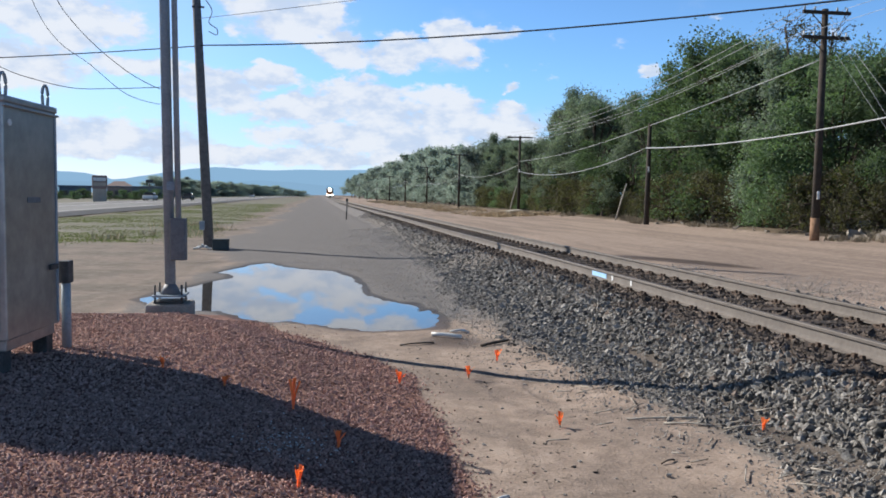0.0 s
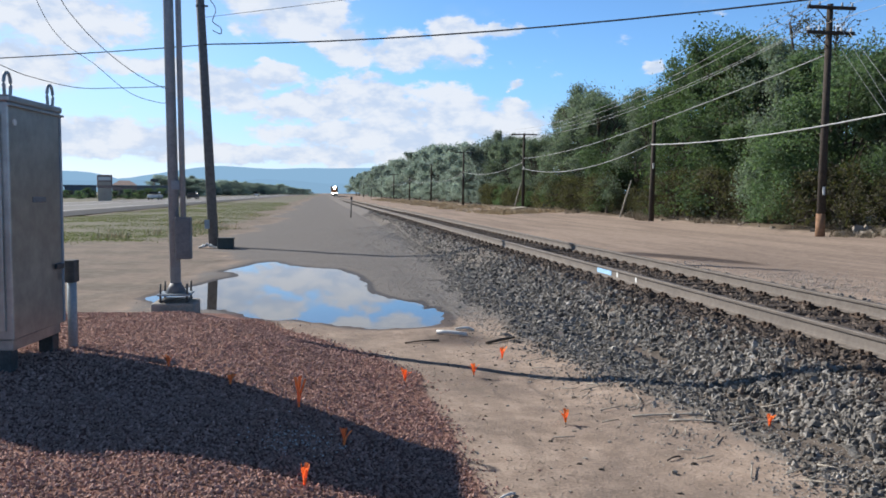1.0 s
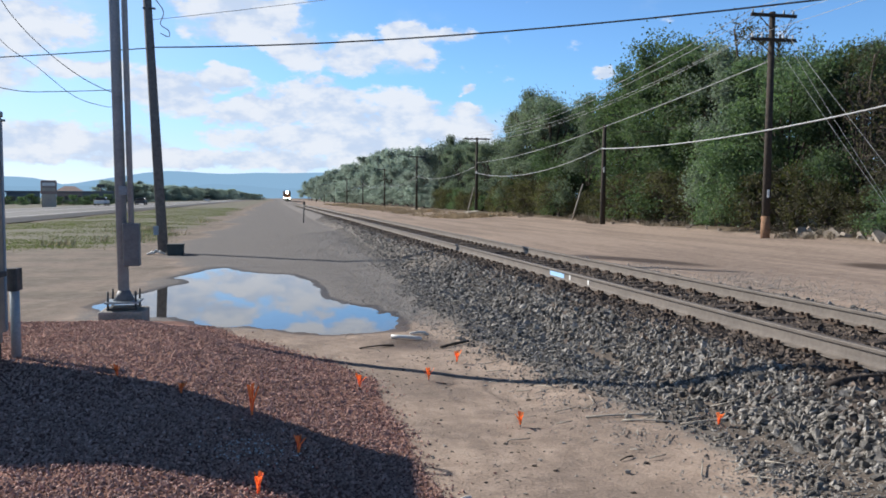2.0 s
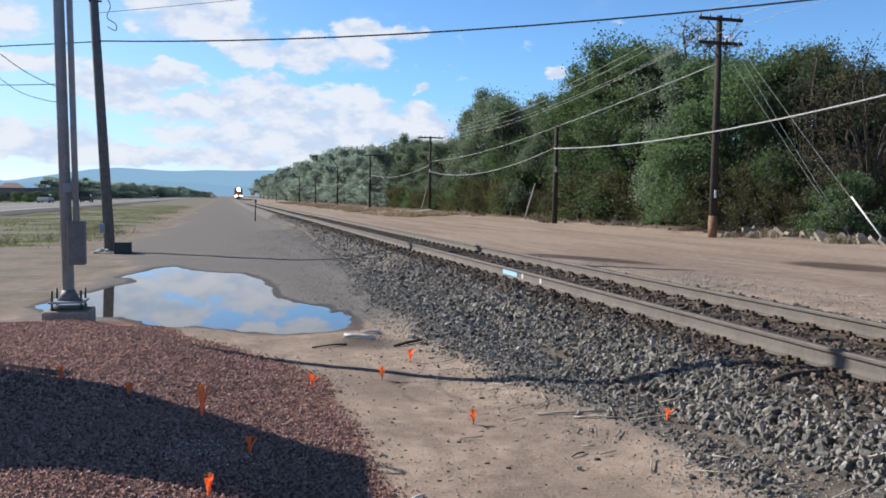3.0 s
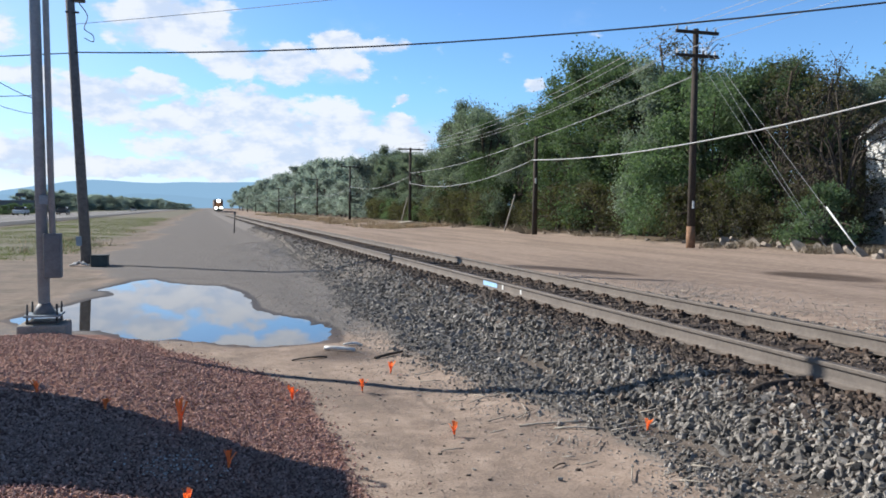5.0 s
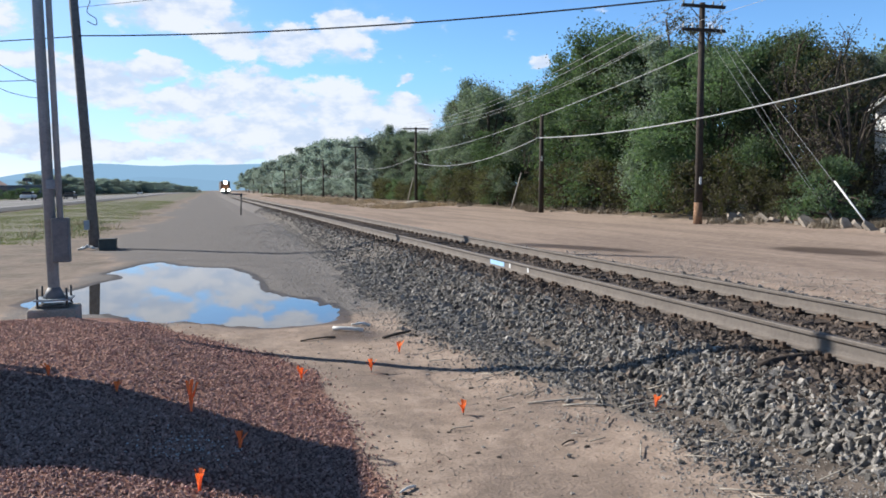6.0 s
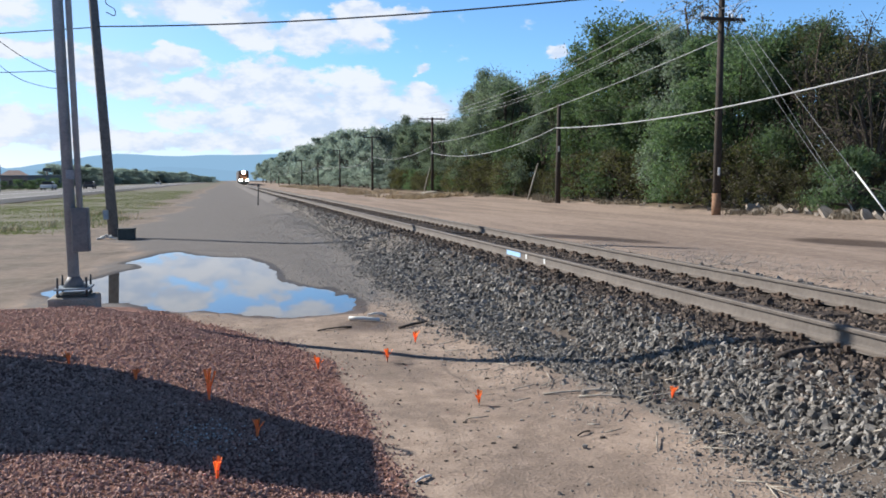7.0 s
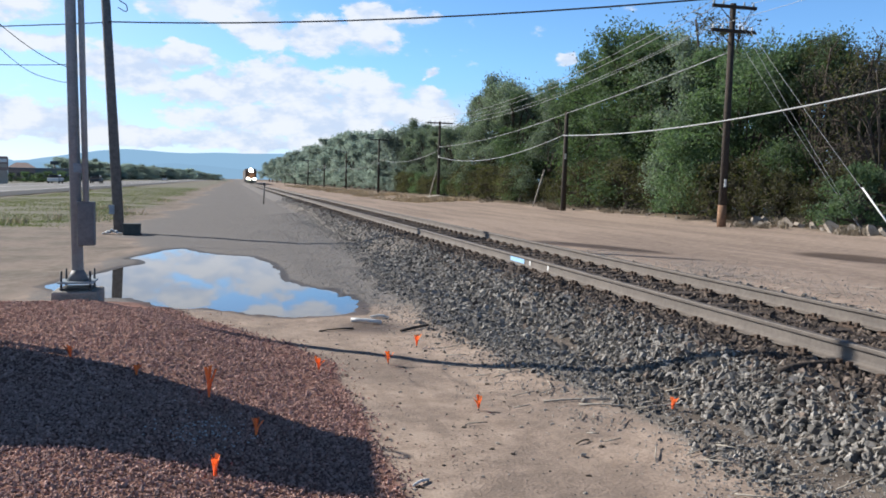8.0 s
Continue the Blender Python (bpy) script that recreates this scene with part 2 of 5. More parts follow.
def scatter_mesh(name, shapes, spots, sizes, seed, material, flat=0.75):
    """Many small stones joined: shapes are (verts, faces) arrays, spots their places."""
    rng = np.random.default_rng(seed)
    vs, fs, base = [], [], 0
    pick = rng.integers(0, len(shapes), len(spots))
    for s, (v, f) in enumerate(shapes):
        k = np.where(pick == s)[0]
        if not len(k):
            continue
        a, b, c = (rng.uniform(0, 6.283, len(k)) for _ in range(3))
        b = b * 0.3
        ca, sa, cb, sb = np.cos(a), np.sin(a), np.cos(b), np.sin(b)
        rot = np.zeros((len(k), 3, 3))
        rot[:, 0, 0], rot[:, 0, 1] = ca, -sa
        rot[:, 1, 0], rot[:, 1, 1] = sa * cb, ca * cb
        rot[:, 1, 2], rot[:, 2, 0], rot[:, 2, 1], rot[:, 2, 2] = -sb, sa * sb, ca * sb, cb
        stretch = rng.uniform(0.6, 1.5, (len(k), 1, 3)) * np.array([1, 1, flat])
        p = np.einsum("nij,nvj->nvi", rot, v[None] * stretch) * sizes[k][:, None, None] + spots[k][:, None]
        vs.append(p.reshape(-1, 3))
        fs.append((f[None] + (base + np.arange(len(k)) * len(v))[:, None, None]).reshape(-1, 3))
        base += len(k) * len(v)
    vs, fs = np.concatenate(vs), np.concatenate(fs)
    me = bpy.data.meshes.new(name)
    me.vertices.add(len(vs))
    me.vertices.foreach_set("co", vs.ravel().astype(np.float32))
    me.loops.add(fs.size)
    me.loops.foreach_set("vertex_index", fs.ravel().astype(np.int32))
    me.polygons.add(len(fs))
    me.polygons.foreach_set("loop_start", np.arange(len(fs), dtype=np.int32) * 3)
    me.polygons.foreach_set("loop_total", np.full(len(fs), 3, dtype=np.int32))
    me.update(calc_edges=True)
    me.validate()
    me.shade_flat()
    me.materials.append(material)
    return me


def stone_shapes(seed, count=6, chip=False):
    """Broken stones from eight uneven corners; chips, from six."""
    rng = np.random.default_rng(seed)
    out = []
    for _ in range(count):
        bm = bmesh.new()
        if chip:
            for axis in range(3):
                for side in (-1, 1):
                    at = rng.uniform(-0.14, 0.14, 3)
                    at[axis] = side * rng.uniform(0.28, 0.52)
                    bm.verts.new(at)
        else:
            for sx in (-1, 1):
                for sy in (-1, 1):
                    for sz in (-1, 1):
                        bm.verts.new((sx * rng.uniform(0.12, 0.5), sy * rng.uniform(0.12, 0.5), sz * rng.uniform(0.15, 0.5)))
        pick = [v for v in bm.verts]
        bmesh.ops.convex_hull(bm, input=pick)
        loose = [v for v in bm.verts if not v.link_faces]
        bmesh.ops.delete(bm, geom=loose, context="VERTS")
        bmesh.ops.triangulate(bm, faces=bm.faces[:])
        bm.verts.index_update()
        out.append((np.array([v.co[:] for v in bm.verts]), np.array([[v.index for v in f.verts] for f in bm.faces])))
        bm.free()
    return out


# ---- ground ----
NEAR_RAIL, FAR_RAIL, MID = 4.90, 6.40, 5.65
TIE_TOP = 0.29                        # top of the sleepers; the rail's head is 0.175 higher
DIRT_EDGE = 1.00                      # where the red rock ends


def soft(x, a, b):
    t = np.clip((x - a) / (b - a), 0, 1)
    return t * t * (3 - 2 * t)


def ripple(x, y, s, seed=0.0):
    """Cheap smooth unevenness, about -1 to 1."""
    return (np.sin(x * s + 1.3 + seed) * np.cos(y * s * 0.83 + 0.7 * seed) + 0.6 * np.sin(x * s * 2.3 - y * s * 1.7 + seed * 2)
            + 0.4 * np.cos(x * s * 4.1 + y * s * 3.3 + seed)) / 2


def bend(y):
    """The far track swings gently to the east."""
    return 2.4e-5 * np.clip(np.asarray(y, float) - 100, 0, 500) ** 2


PUDDLE = [(-2.95, 14.31), (-2.85, 14.85), (-2.74, 15.45), (-2.41, 15.97), (-2.23, 16.76), (-2.08, 17.34), (-1.80, 17.9), (-1.75, 18.55), (-2.16, 19.05), (-2.02, 19.7),
          (-1.82, 20.39), (-1.58, 21.43), (-1.16, 21.86), (-0.67, 20.64), (-0.08, 19.95), (0.49, 19.56), (0.86, 17.92), (0.95, 16.35), (0.92, 15.04), (1.16, 14.18),
          (1.43, 13.6), (1.66, 13.55), (1.66, 12.66), (1.83, 12.76), (1.86, 11.63), (1.71, 10.99), (1.42, 10.96), (1.11, 10.89), (0.81, 10.82), (0.45, 10.99),
          (0.1, 11.4), (-0.35, 11.75), (-0.72, 11.78), (-1.04, 12.11), (-1.45, 12.86), (-1.74, 12.98), (-1.96, 12.97), (-2.45, 13.55)]


def red_zone(x, y):
    """Above 0 on the red rock."""
    edge = DIRT_EDGE - x + 0.06 * ripple(x, y, 2.1)
    far = 10.15 - 1.93 * x - y + 0.25 * ripple(x, y, 1.7)
    return np.minimum(np.minimum(edge, far * 0.46), 12.4 - y)


def pad(x, y):
    """0 to 1: the red rock pad, gentle towards the track and steeper towards the puddle."""
    far = np.minimum((10.15 - 1.42 * x - y) * 0.57, 11.85 - y)
    return soft(DIRT_EDGE - x, -0.05, 2.1) * soft(far, -0.05, 1.2)


def toe_line(y):
    """Where the ballast bank meets the dirt."""
    return np.interp(y, [3.0, 4.6, 6.0, 7.5, 9.5, 12.0, 17.0, 40.0], [2.95, 2.82, 2.68, 2.48, 2.25, 2.2, 2.35, 3.2])


SHORE = np.array(PUDDLE + PUDDLE[:1])


def shore(x, y):
    """Distance from the puddle's edge, below 0 inside."""
    shape, px, py = np.shape(x), np.ravel(x), np.ravel(y)
    far, inside = np.full(px.shape, 9.0), np.zeros(px.shape, bool)
    near = (px > -5) & (px < 4.5) & (py > 7) & (py < 26)
    qx, qy = px[near], py[near]
    best, odd = np.full(qx.shape, 9.0), np.zeros(qx.shape, bool)
    for (ax, ay), (bx, by) in zip(SHORE, SHORE[1:]):
        t = np.clip(((qx - ax) * (bx - ax) + (qy - ay) * (by - ay)) / ((bx - ax) ** 2 + (by - ay) ** 2), 0, 1)
        best = np.minimum(best, np.hypot(qx - ax - t * (bx - ax), (qy - ay - t * (by - ay))))
        odd ^= ((ay > qy) != (by > qy)) & (qx < (bx - ax) * (qy - ay) / (by - ay + 1e-9) + ax)
    far[near] = np.where(odd, -best, best)
    return far.reshape(shape)


LOW = -0.13                           # level of the packed dirt and of the puddle


def height(x, y):
    x, y = np.asarray(x, float) - bend(y), np.asarray(y, float)
    rough = 0.010 * ripple(x, y, 1.1) + 0.005 * ripple(x, y, 4.7, 2.0)
    z = LOW + rough + pad(x, y) * 0.28
    edge = shore(x, y)
    rag = edge + 0.06 * ripple(x, y * 0.6, 5.0, 1.0) + 0.07 * ripple(x, y * 0.5, 11.0, 4.0)
    z = np.where(edge < 1.2, (z - LOW) * soft(edge, 0.10, 0.8) + LOW + np.clip(rag * 0.06, -0.06, 0.03) * (1 - soft(edge, 0.3, 1.2)), z)
    # ballast bank: a low apron, then a steeper shoulder
    toe = toe_line(y) + 0.12 * ripple(x * 0.2, y, 1.3)
    bank = LOW + rough * (1 - soft(x, 2.0, 3.3)) + 0.06 * soft(x, 1.95, 3.0) + 0.04 * soft(x, toe, toe + 0.6) + (TIE_TOP - 0.015 - LOW - 0.10) * soft(x, 3.3, 4.35) - 0.045 * soft(x, 4.75, 4.95)
    bank = np.where(x > MID, (TIE_TOP - 0.035) * (1 - soft(x, 7.0, 8.6)), bank)
    z = np.where(x > 2.0, bank, z)
    # the dirt road beyond, rising a little to the trees
    road = 0.09 + 0.03 * ripple(x, y, 0.35) + 0.16 * soft(x, 14, 19)
    z = z + (x > 7) * soft(x, 7.4, 9.0) * road
    z = z + soft(x, 18.6, 20.5) * (0.18 + 0.10 * ripple(x, y, 0.9))
    # verge and highway bank
    z = z + (x < -3) * soft(-x, 4, 14) * (0.10 + 0.05 * ripple(x, y, 0.5))
    return z


def build_ground():
    near_x = np.concatenate([[-4000, -2000, -900, -400, -200, -120, -80, -60, -45, -36], np.arange(-30, -6, 0.8), np.arange(-6, 9.2, 0.085), np.arange(9.2, 24, 0.4),
                             [25, 27, 30, 34, 40, 50, 70, 110, 200, 400, 900, 2000, 4000]])
    near_y = np.concatenate([[-400, -150, -60, -30, -15, -8, -4, -1, 1, 2.5], np.arange(3.2, 26, 0.11), np.arange(26, 60, 0.5), np.arange(60, 130, 2.5),
                             [135, 150, 170, 200, 240, 300, 400, 550, 800, 1200, 1800, 2600, 4200]])
    gx, gy = np.meshgrid(near_x, near_y)
    gz = height(gx, gy)
    nx, ny = len(near_x), len(near_y)
    verts = np.stack([gx, gy, gz], -1).reshape(-1, 3)
    i = (np.arange(ny - 1)[:, None] * nx + np.arange(nx - 1)[None]).ravel()
    faces = np.stack([i, i + 1, i + nx + 1, i + nx], -1)
    me = bpy.data.meshes.new("ground")
    me.from_pydata(verts.tolist(), [], faces.tolist())
    y = verts[:, 1]
    x = verts[:, 0] - bend(y)
    wx = x + 1.1 * ripple(x * 0.3, y, 0.21) + 0.45 * ripple(x, y, 0.8, 3.0)      # ragged edge of the verge
    zones = {
        "red": soft(red_zone(x, y), -0.18, 0.18),
        "ballast": np.minimum(soft(x, toe_line(y) - 0.2, toe_line(y) + 0.8), 1 - soft(x, 7.5, 8.8)) * (1 - 0.75 * soft(y, 45, 75)),
        "soil": np.exp(-((x - 3.46 - 0.05 * ripple(x, y, 2.0)) / 0.24) ** 2) * (1 - soft(y, 8.3, 9.6)),
        "grey": soft(wx, -4.8, -1.4) * soft(y, 9.3, 14.0) * (1 - soft(x, 7.5, 9)),
        "sand": soft(x, 7.8, 9.2) * (1 - soft(x, 18.2, 20.0)),
        "litter": soft(x, 18.6, 20.5),
        "grass": soft(-wx, 3.6, 7.0) * soft(y, 22, 40) * (1 - soft(-x, 15.2, 17.0)) + soft(-x, 33, 36),
        "verge": soft(-wx, 2.0, 4.4) * soft(y, 9.5, 13),
        "wet": 0.85 * (1 - soft(shore(x, y), 0.0, 0.34)) + 0.95 * np.exp(-((((x - 9.5) + 0.44 * (y - 20)) / 0.75) ** 2 + ((y - 20) / 2.8) ** 2))
               + 0.62 * np.exp(-(((x - 1.75) / 0.9) ** 2 + ((y - 9.9) / 0.75) ** 2))
               + 0.95 * np.exp(-((((x - 14.6) + 0.1 * (y - 16)) / 1.0) ** 2 + ((y - 16.2) / 2.1) ** 2)),
    }
    for name, value in zones.items():
        me.attributes.new(name, "FLOAT", "POINT").data.foreach_set("value", np.clip(value, 0, 1).astype(np.float32))
    me.polygons.foreach_set("use_smooth", np.ones(len(me.polygons), dtype=bool))
    m = bpy.data.materials.new("open ground")
    m.use_nodes = True
    n = Nodes(m.node_tree)
    at = n.add("ShaderNodeNewGeometry").outputs["Position"]
    coarse, mid, fine = n.noise(at, 0.7, 5.0, 0.6), n.noise(at, 5.0, 5.0, 0.65), n.noise(at, 45.0, 4.0, 0.6)
    speck = n.add("ShaderNodeTexVoronoi", {"Vector": at, "Scale": 38.0})
    pebble = n.add("ShaderNodeTexVoronoi", {"Vector": at, "Scale": 19.0})
    tone = n.math("MULTIPLY_ADD", mid, 0.55, n.math("MULTIPLY", fine, 0.45))

    def zone(name, width=0.7):
        raw = n.add("ShaderNodeAttribute")
        raw.attribute_name = name
        rag = n.math("MULTIPLY_ADD", n.math("SUBTRACT", n.math("MULTIPLY_ADD", fine, 0.4, n.math("MULTIPLY", mid, 0.6)), 0.5), 1.6 * width, raw.outputs["Fac"])
        return n.ramp(rag, 0.35, 0.65)

    def pair(dark, light, fac=None):
        return n.mix(n.ramp(tone if fac is None else fac, 0.36, 0.66), (*dark, 1), (*light, 1))

    flat = n.add("ShaderNodeVectorMath", {0: at, 1: (1.0, 0.09, 1.0)}, operation="MULTIPLY").outputs[0]
    streak = n.noise(flat, 0.9, 4.0, 0.55)
    colour = pair((0.262, 0.2, 0.158), (0.436, 0.343, 0.277))
    colour = n.mix(n.ramp(coarse, 0.42, 0.62), colour, pair((0.176, 0.138, 0.114), (0.316, 0.247, 0.201)))
    colour = n.mix(n.math("MULTIPLY", n.ramp(n.noise(flat, 2.6, 5.0, 0.62), 0.48, 0.66), 0.4), colour, (0.205, 0.160, 0.128, 1))
    colour = n.mix(zone("grey", 1.4), colour, pair((0.068, 0.064, 0.062), (0.166, 0.153, 0.145), n.math("MULTIPLY_ADD", speck.outputs["Distance"], 0.5, n.math("MULTIPLY", tone, 0.8))))
    colour = n.mix(zone("verge", 0.9), colour, n.mix(n.ramp(coarse, 0.42, 0.62), pair((0.166, 0.130, 0.104), (0.262, 0.211, 0.172)), pair((0.118, 0.097, 0.078), (0.198, 0.165, 0.134))))
    # red ground is painted dark so gaps between its stones read as shade
    colour = n.mix(zone("red", 0.3), colour, pair((0.130, 0.062, 0.048), (0.270, 0.145, 0.114)))
    stones = n.mix(n.ramp(pebble.outputs["Distance"], 0.0, 0.5), (0.361, 0.337, 0.314, 1), (0.076, 0.067, 0.059, 1))
    colour = n.mix(zone("ballast", 0.8), colour, n.mix(0.45, stones, pair((0.180, 0.157, 0.133), (0.323, 0.285, 0.249))))
    colour = n.mix(zone("soil", 0.7), colour, pair((0.075, 0.062, 0.052), (0.165, 0.137, 0.115)))
    colour = n.mix(zone("sand", 0.5), colour, n.mix(n.ramp(streak, 0.40, 0.62), pair((0.264, 0.202, 0.163), (0.4, 0.312, 0.252)), pair((0.192, 0.146, 0.119), (0.316, 0.246, 0.200))))
    colour = n.mix(zone("litter", 0.6), colour, pair((0.087, 0.065, 0.045), (0.209, 0.161, 0.113)))
    colour = n.mix(n.math("MULTIPLY", zone("grass", 1.8), 0.65), colour, n.mix(n.ramp(coarse, 0.4, 0.62), pair((0.088, 0.098, 0.064), (0.158, 0.172, 0.112)), pair((0.150, 0.150, 0.113), (0.224, 0.222, 0.168))))
    wet = zone("wet", 0.35)
    colour = n.mix(n.math("MULTIPLY", wet, 0.85), colour, n.mix(1.0, colour, (0.28, 0.26, 0.25, 1), "MULTIPLY"))
    rough = n.math("MULTIPLY_ADD", wet, -0.35, 0.95)
    relief = n.add("ShaderNodeBump", {"Strength": 0.45, "Distance": 0.04, "Height": n.math("MULTIPLY_ADD", speck.outputs["Distance"], 0.08, n.math("MULTIPLY_ADD", coarse, 1.2, tone))}).outputs[0]
    p = n.add("ShaderNodeBsdfPrincipled", {"Base Color": colour, "Roughness": rough, "Normal": relief, "Specular IOR Level": 0.25})
    n.add("ShaderNodeOutputMaterial", {0: p.outputs[0]})
    me.materials.append(m)
    return tagged(new("ground", me), "open dirt ground with red rock, gravel and sand", "ground", kind="structure")


build_ground()


def build_puddle():
    bm = bmesh.new()
    middle = Vector((-0.3, 15.4, 0))
    line = smooth_line([(x, y, 0) for x, y in PUDDLE] + [(*PUDDLE[0], 0)], 4)[:-1]
    bm.faces.new([bm.verts.new(p + (p - middle).normalized() * 0.32) for p in line])
    bmesh.ops.triangulate(bm, faces=bm.faces[:])
    m = bpy.data.materials.new("still muddy water")
    m.use_nodes = True
    n = Nodes(m.node_tree)
    at = n.add("ShaderNodeNewGeometry").outputs["Position"]
    wave = n.add("ShaderNodeBump", {"Strength": 0.02, "Distance": 0.01, "Height": n.noise(at, 3.0, 2.0)}).outputs[0]
    p = n.add("ShaderNodeBsdfPrincipled", {"Base Color": (0.05, 0.045, 0.04, 1), "Roughness": 0.015, "IOR": 1.5, "Normal": wave})
    n.add("ShaderNodeOutputMaterial", {0: p.outputs[0]})
    ob = part("puddle", bm, m)
    ob.location.z = LOW
    tagged(ob, "still rain puddle mirroring the clouds", "puddle", kind="structure")


build_puddle()


# ---- railway track ----
def rail_profile():
    half = [(0.0, 0.175), (0.030, 0.174), (0.036, 0.166), (0.036, 0.145), (0.032, 0.137), (0.010, 0.126), (0.009, 0.060), (0.012, 0.035), (0.030, 0.022), (0.072, 0.012), (0.072, 0.0)]
    return [(x, z) for x, z in half] + [(-x, z) for x, z in half[:0:-1]]


def build_rail(x, parent):
    ys = list(np.arange(-40, 60, 4.0)) + list(range(60, 1400, 20))
    prof = rail_profile()
    bm = bmesh.new()
    rings = []
    for y in ys:
        rings.append([bm.verts.new((x + px + float(bend(y)), y, TIE_TOP + 0.012 + pz)) for px, pz in prof])
    for a, b in zip(rings, rings[1:]):
        for k in range(len(prof)):
            f = bm.faces.new((a[k], b[k], b[(k + 1) % len(prof)], a[(k + 1) % len(prof)]))
            z = (prof[k][1] + prof[(k + 1) % len(prof)][1]) / 2
            f.material_index = 1 if z > 0.15 else 0
    bm.faces.new(rings[0]), bm.faces.new(rings[-1][::-1])
    bmesh.ops.recalc_face_normals(bm, faces=bm.faces[:])
    ob = part("rail", bm, M["rail_side"], parent, "rust-brown steel rail with a worn head")
    ob.data.materials.append(M["rail_head"])
    return ob


track = thing("railway_track", "single railway track on timber sleepers and grey ballast", "railway track")
build_rail(NEAR_RAIL, track)
build_rail(FAR_RAIL, track)
rng = np.random.default_rng(5)
tie_me = None
TIES = [2.2 + 0.53 * k for k in range(280)]
for k, y in enumerate(TIES):
    if tie_me is None:
        first = part("sleeper", box((2.62, 0.23, 0.18), (0, 0, -0.09), 0.012), M["sleeper"], track)
        tie_me = first.data
        ob = first
    else:
        ob = new("sleeper", tie_me)
        ob.parent = track
    ob.matrix_basis = pose(MID + rng.normal(0, 0.03), y + rng.normal(0, 0.02), TIE_TOP + rng.normal(0, 0.004), 0, 0, rng.normal(0, 0.6))


def plate_mesh():
    bm = box((0.36, 0.19, 0.014), (0, 0, 0.005))
    for sx in (-0.105, 0.105):
        for sy in (-0.06, 0.05):
            box((0.04, 0.035, 0.045), (sx, sy, 0.03), bm=bm)
    box((0.055, 0.05, 0.05), (-0.10, 0.15, 0.0), bm=bm)
    box((0.055, 0.05, 0.05), (0.10, 0.15, 0.0), bm=bm)
    return bm


plate_me = None
for k, y in enumerate(TIES[:110]):
    for x in (NEAR_RAIL, FAR_RAIL):
        if plate_me is None:
            ob = part("tie_plate", plate_mesh(), M["plate"], track, "rusted tie plate with spikes")
            plate_me = ob.data
        else:
            ob = new("tie_plate", plate_me)
            ob.parent = track
        ob.location = (x, y, TIE_TOP + 0.004)


def ballast_spots():
    rng = np.random.default_rng(21)
    out, size = [], []
    for y0, y1, per, small, large in ((1.8, 9.0, 2000, 0.030, 0.060), (9.0, 18.0, 950, 0.042, 0.070), (18.0, 38.0, 260, 0.045, 0.08), (38.0, 66.0, 110, 0.055, 0.09)):
        count = int((8.4 - 2.2) * (y1 - y0) * per)
        x, y = rng.uniform(2.2, 8.5, count), rng.uniform(y0, y1, count)
        toe = toe_line(y) + 0.25 * ripple(x * 0.2, y, 1.3) + 0.15 + rng.exponential(0.25, count) * rng.choice([-1, 1], count, p=[0.02, 0.98])
        over = (y - 2.2) % 0.53
        on_tie = ((over < 0.115) | (over > 0.415)) & (np.abs(x - MID) < 1.3)
        near_rail = (np.abs(x - NEAR_RAIL) < 0.11) | (np.abs(x - FAR_RAIL) < 0.11)
        keep = (x > toe) & (x < 8.0 + rng.exponential(0.2, count)) & ~near_rail & (~on_tie | (rng.random(count) < np.where(np.abs(x - MID) > 0.9, 0.85, 0.95)))
        gap = np.exp(-((x - 3.46 - 0.05 * ripple(x, y, 2.0)) / 0.15) ** 2) * (1 - soft(y, 8.3, 9.6)) * (0.8 + 0.4 * ripple(x, y, 1.6, 2.0))
        keep &= rng.random(count) > gap      # a worn line of bare soil along the bank's foot
        x, y, on_tie = x[keep], y[keep], on_tie[keep]
        s = rng.uniform(small, large, len(x)) * rng.choice([0.5, 0.8, 1.0, 1.3], len(x))
        s = np.where(x < toe_line(y) + 0.7, s * 0.62, s)      # finer along the foot
        z = height(x, y) + s * (rng.uniform(-0.1, 0.35, len(x)) - 0.3 * soft(y, 9, 24))
        inner = np.abs(x - MID) < 1.35
        z = np.where(inner, np.minimum(z, TIE_TOP + np.where(np.abs(x - MID) > 0.95, 0.012, 0.008)), z)
        z = np.where(on_tie & (np.abs(x - MID) > 0.95), TIE_TOP + rng.uniform(0.0, 0.016, len(x)), z)      # spilled on the sleepers' ends
        out.append(np.stack([x, y, z], -1)), size.append(s)
    return np.concatenate(out), np.concatenate(size)


spots, sizes = ballast_spots()
inner = (spots[:, 0] > MID - 1.25 - 0.5 * np.random.default_rng(2).exponential(0.6, len(spots)) * (0.5 + np.abs(ripple(spots[:, 0], spots[:, 1], 1.4)))) & (spots[:, 0] < MID + 1.4)
shapes, chips = stone_shapes(3, 8), stone_shapes(13, 8, True)
thin = np.random.default_rng(14).random(len(spots)) < np.where(spots[:, 1] > 9, 0.65, 0.85)
tagged(new("ballast_stones", scatter_mesh("ballast_stones", shapes, spots[~inner], sizes[~inner], 4, M["ballast"], 0.62)),
       "loose grey broken ballast stones along the track", "ballast", kind="stuff")
tagged(new("soiled_ballast", scatter_mesh("soiled_ballast", chips, spots[inner & thin], sizes[inner & thin] * 1.45, 6, M["soiled"], 0.75)),
       "oil-stained brown ballast stones between the sleepers", "ballast", kind="stuff")


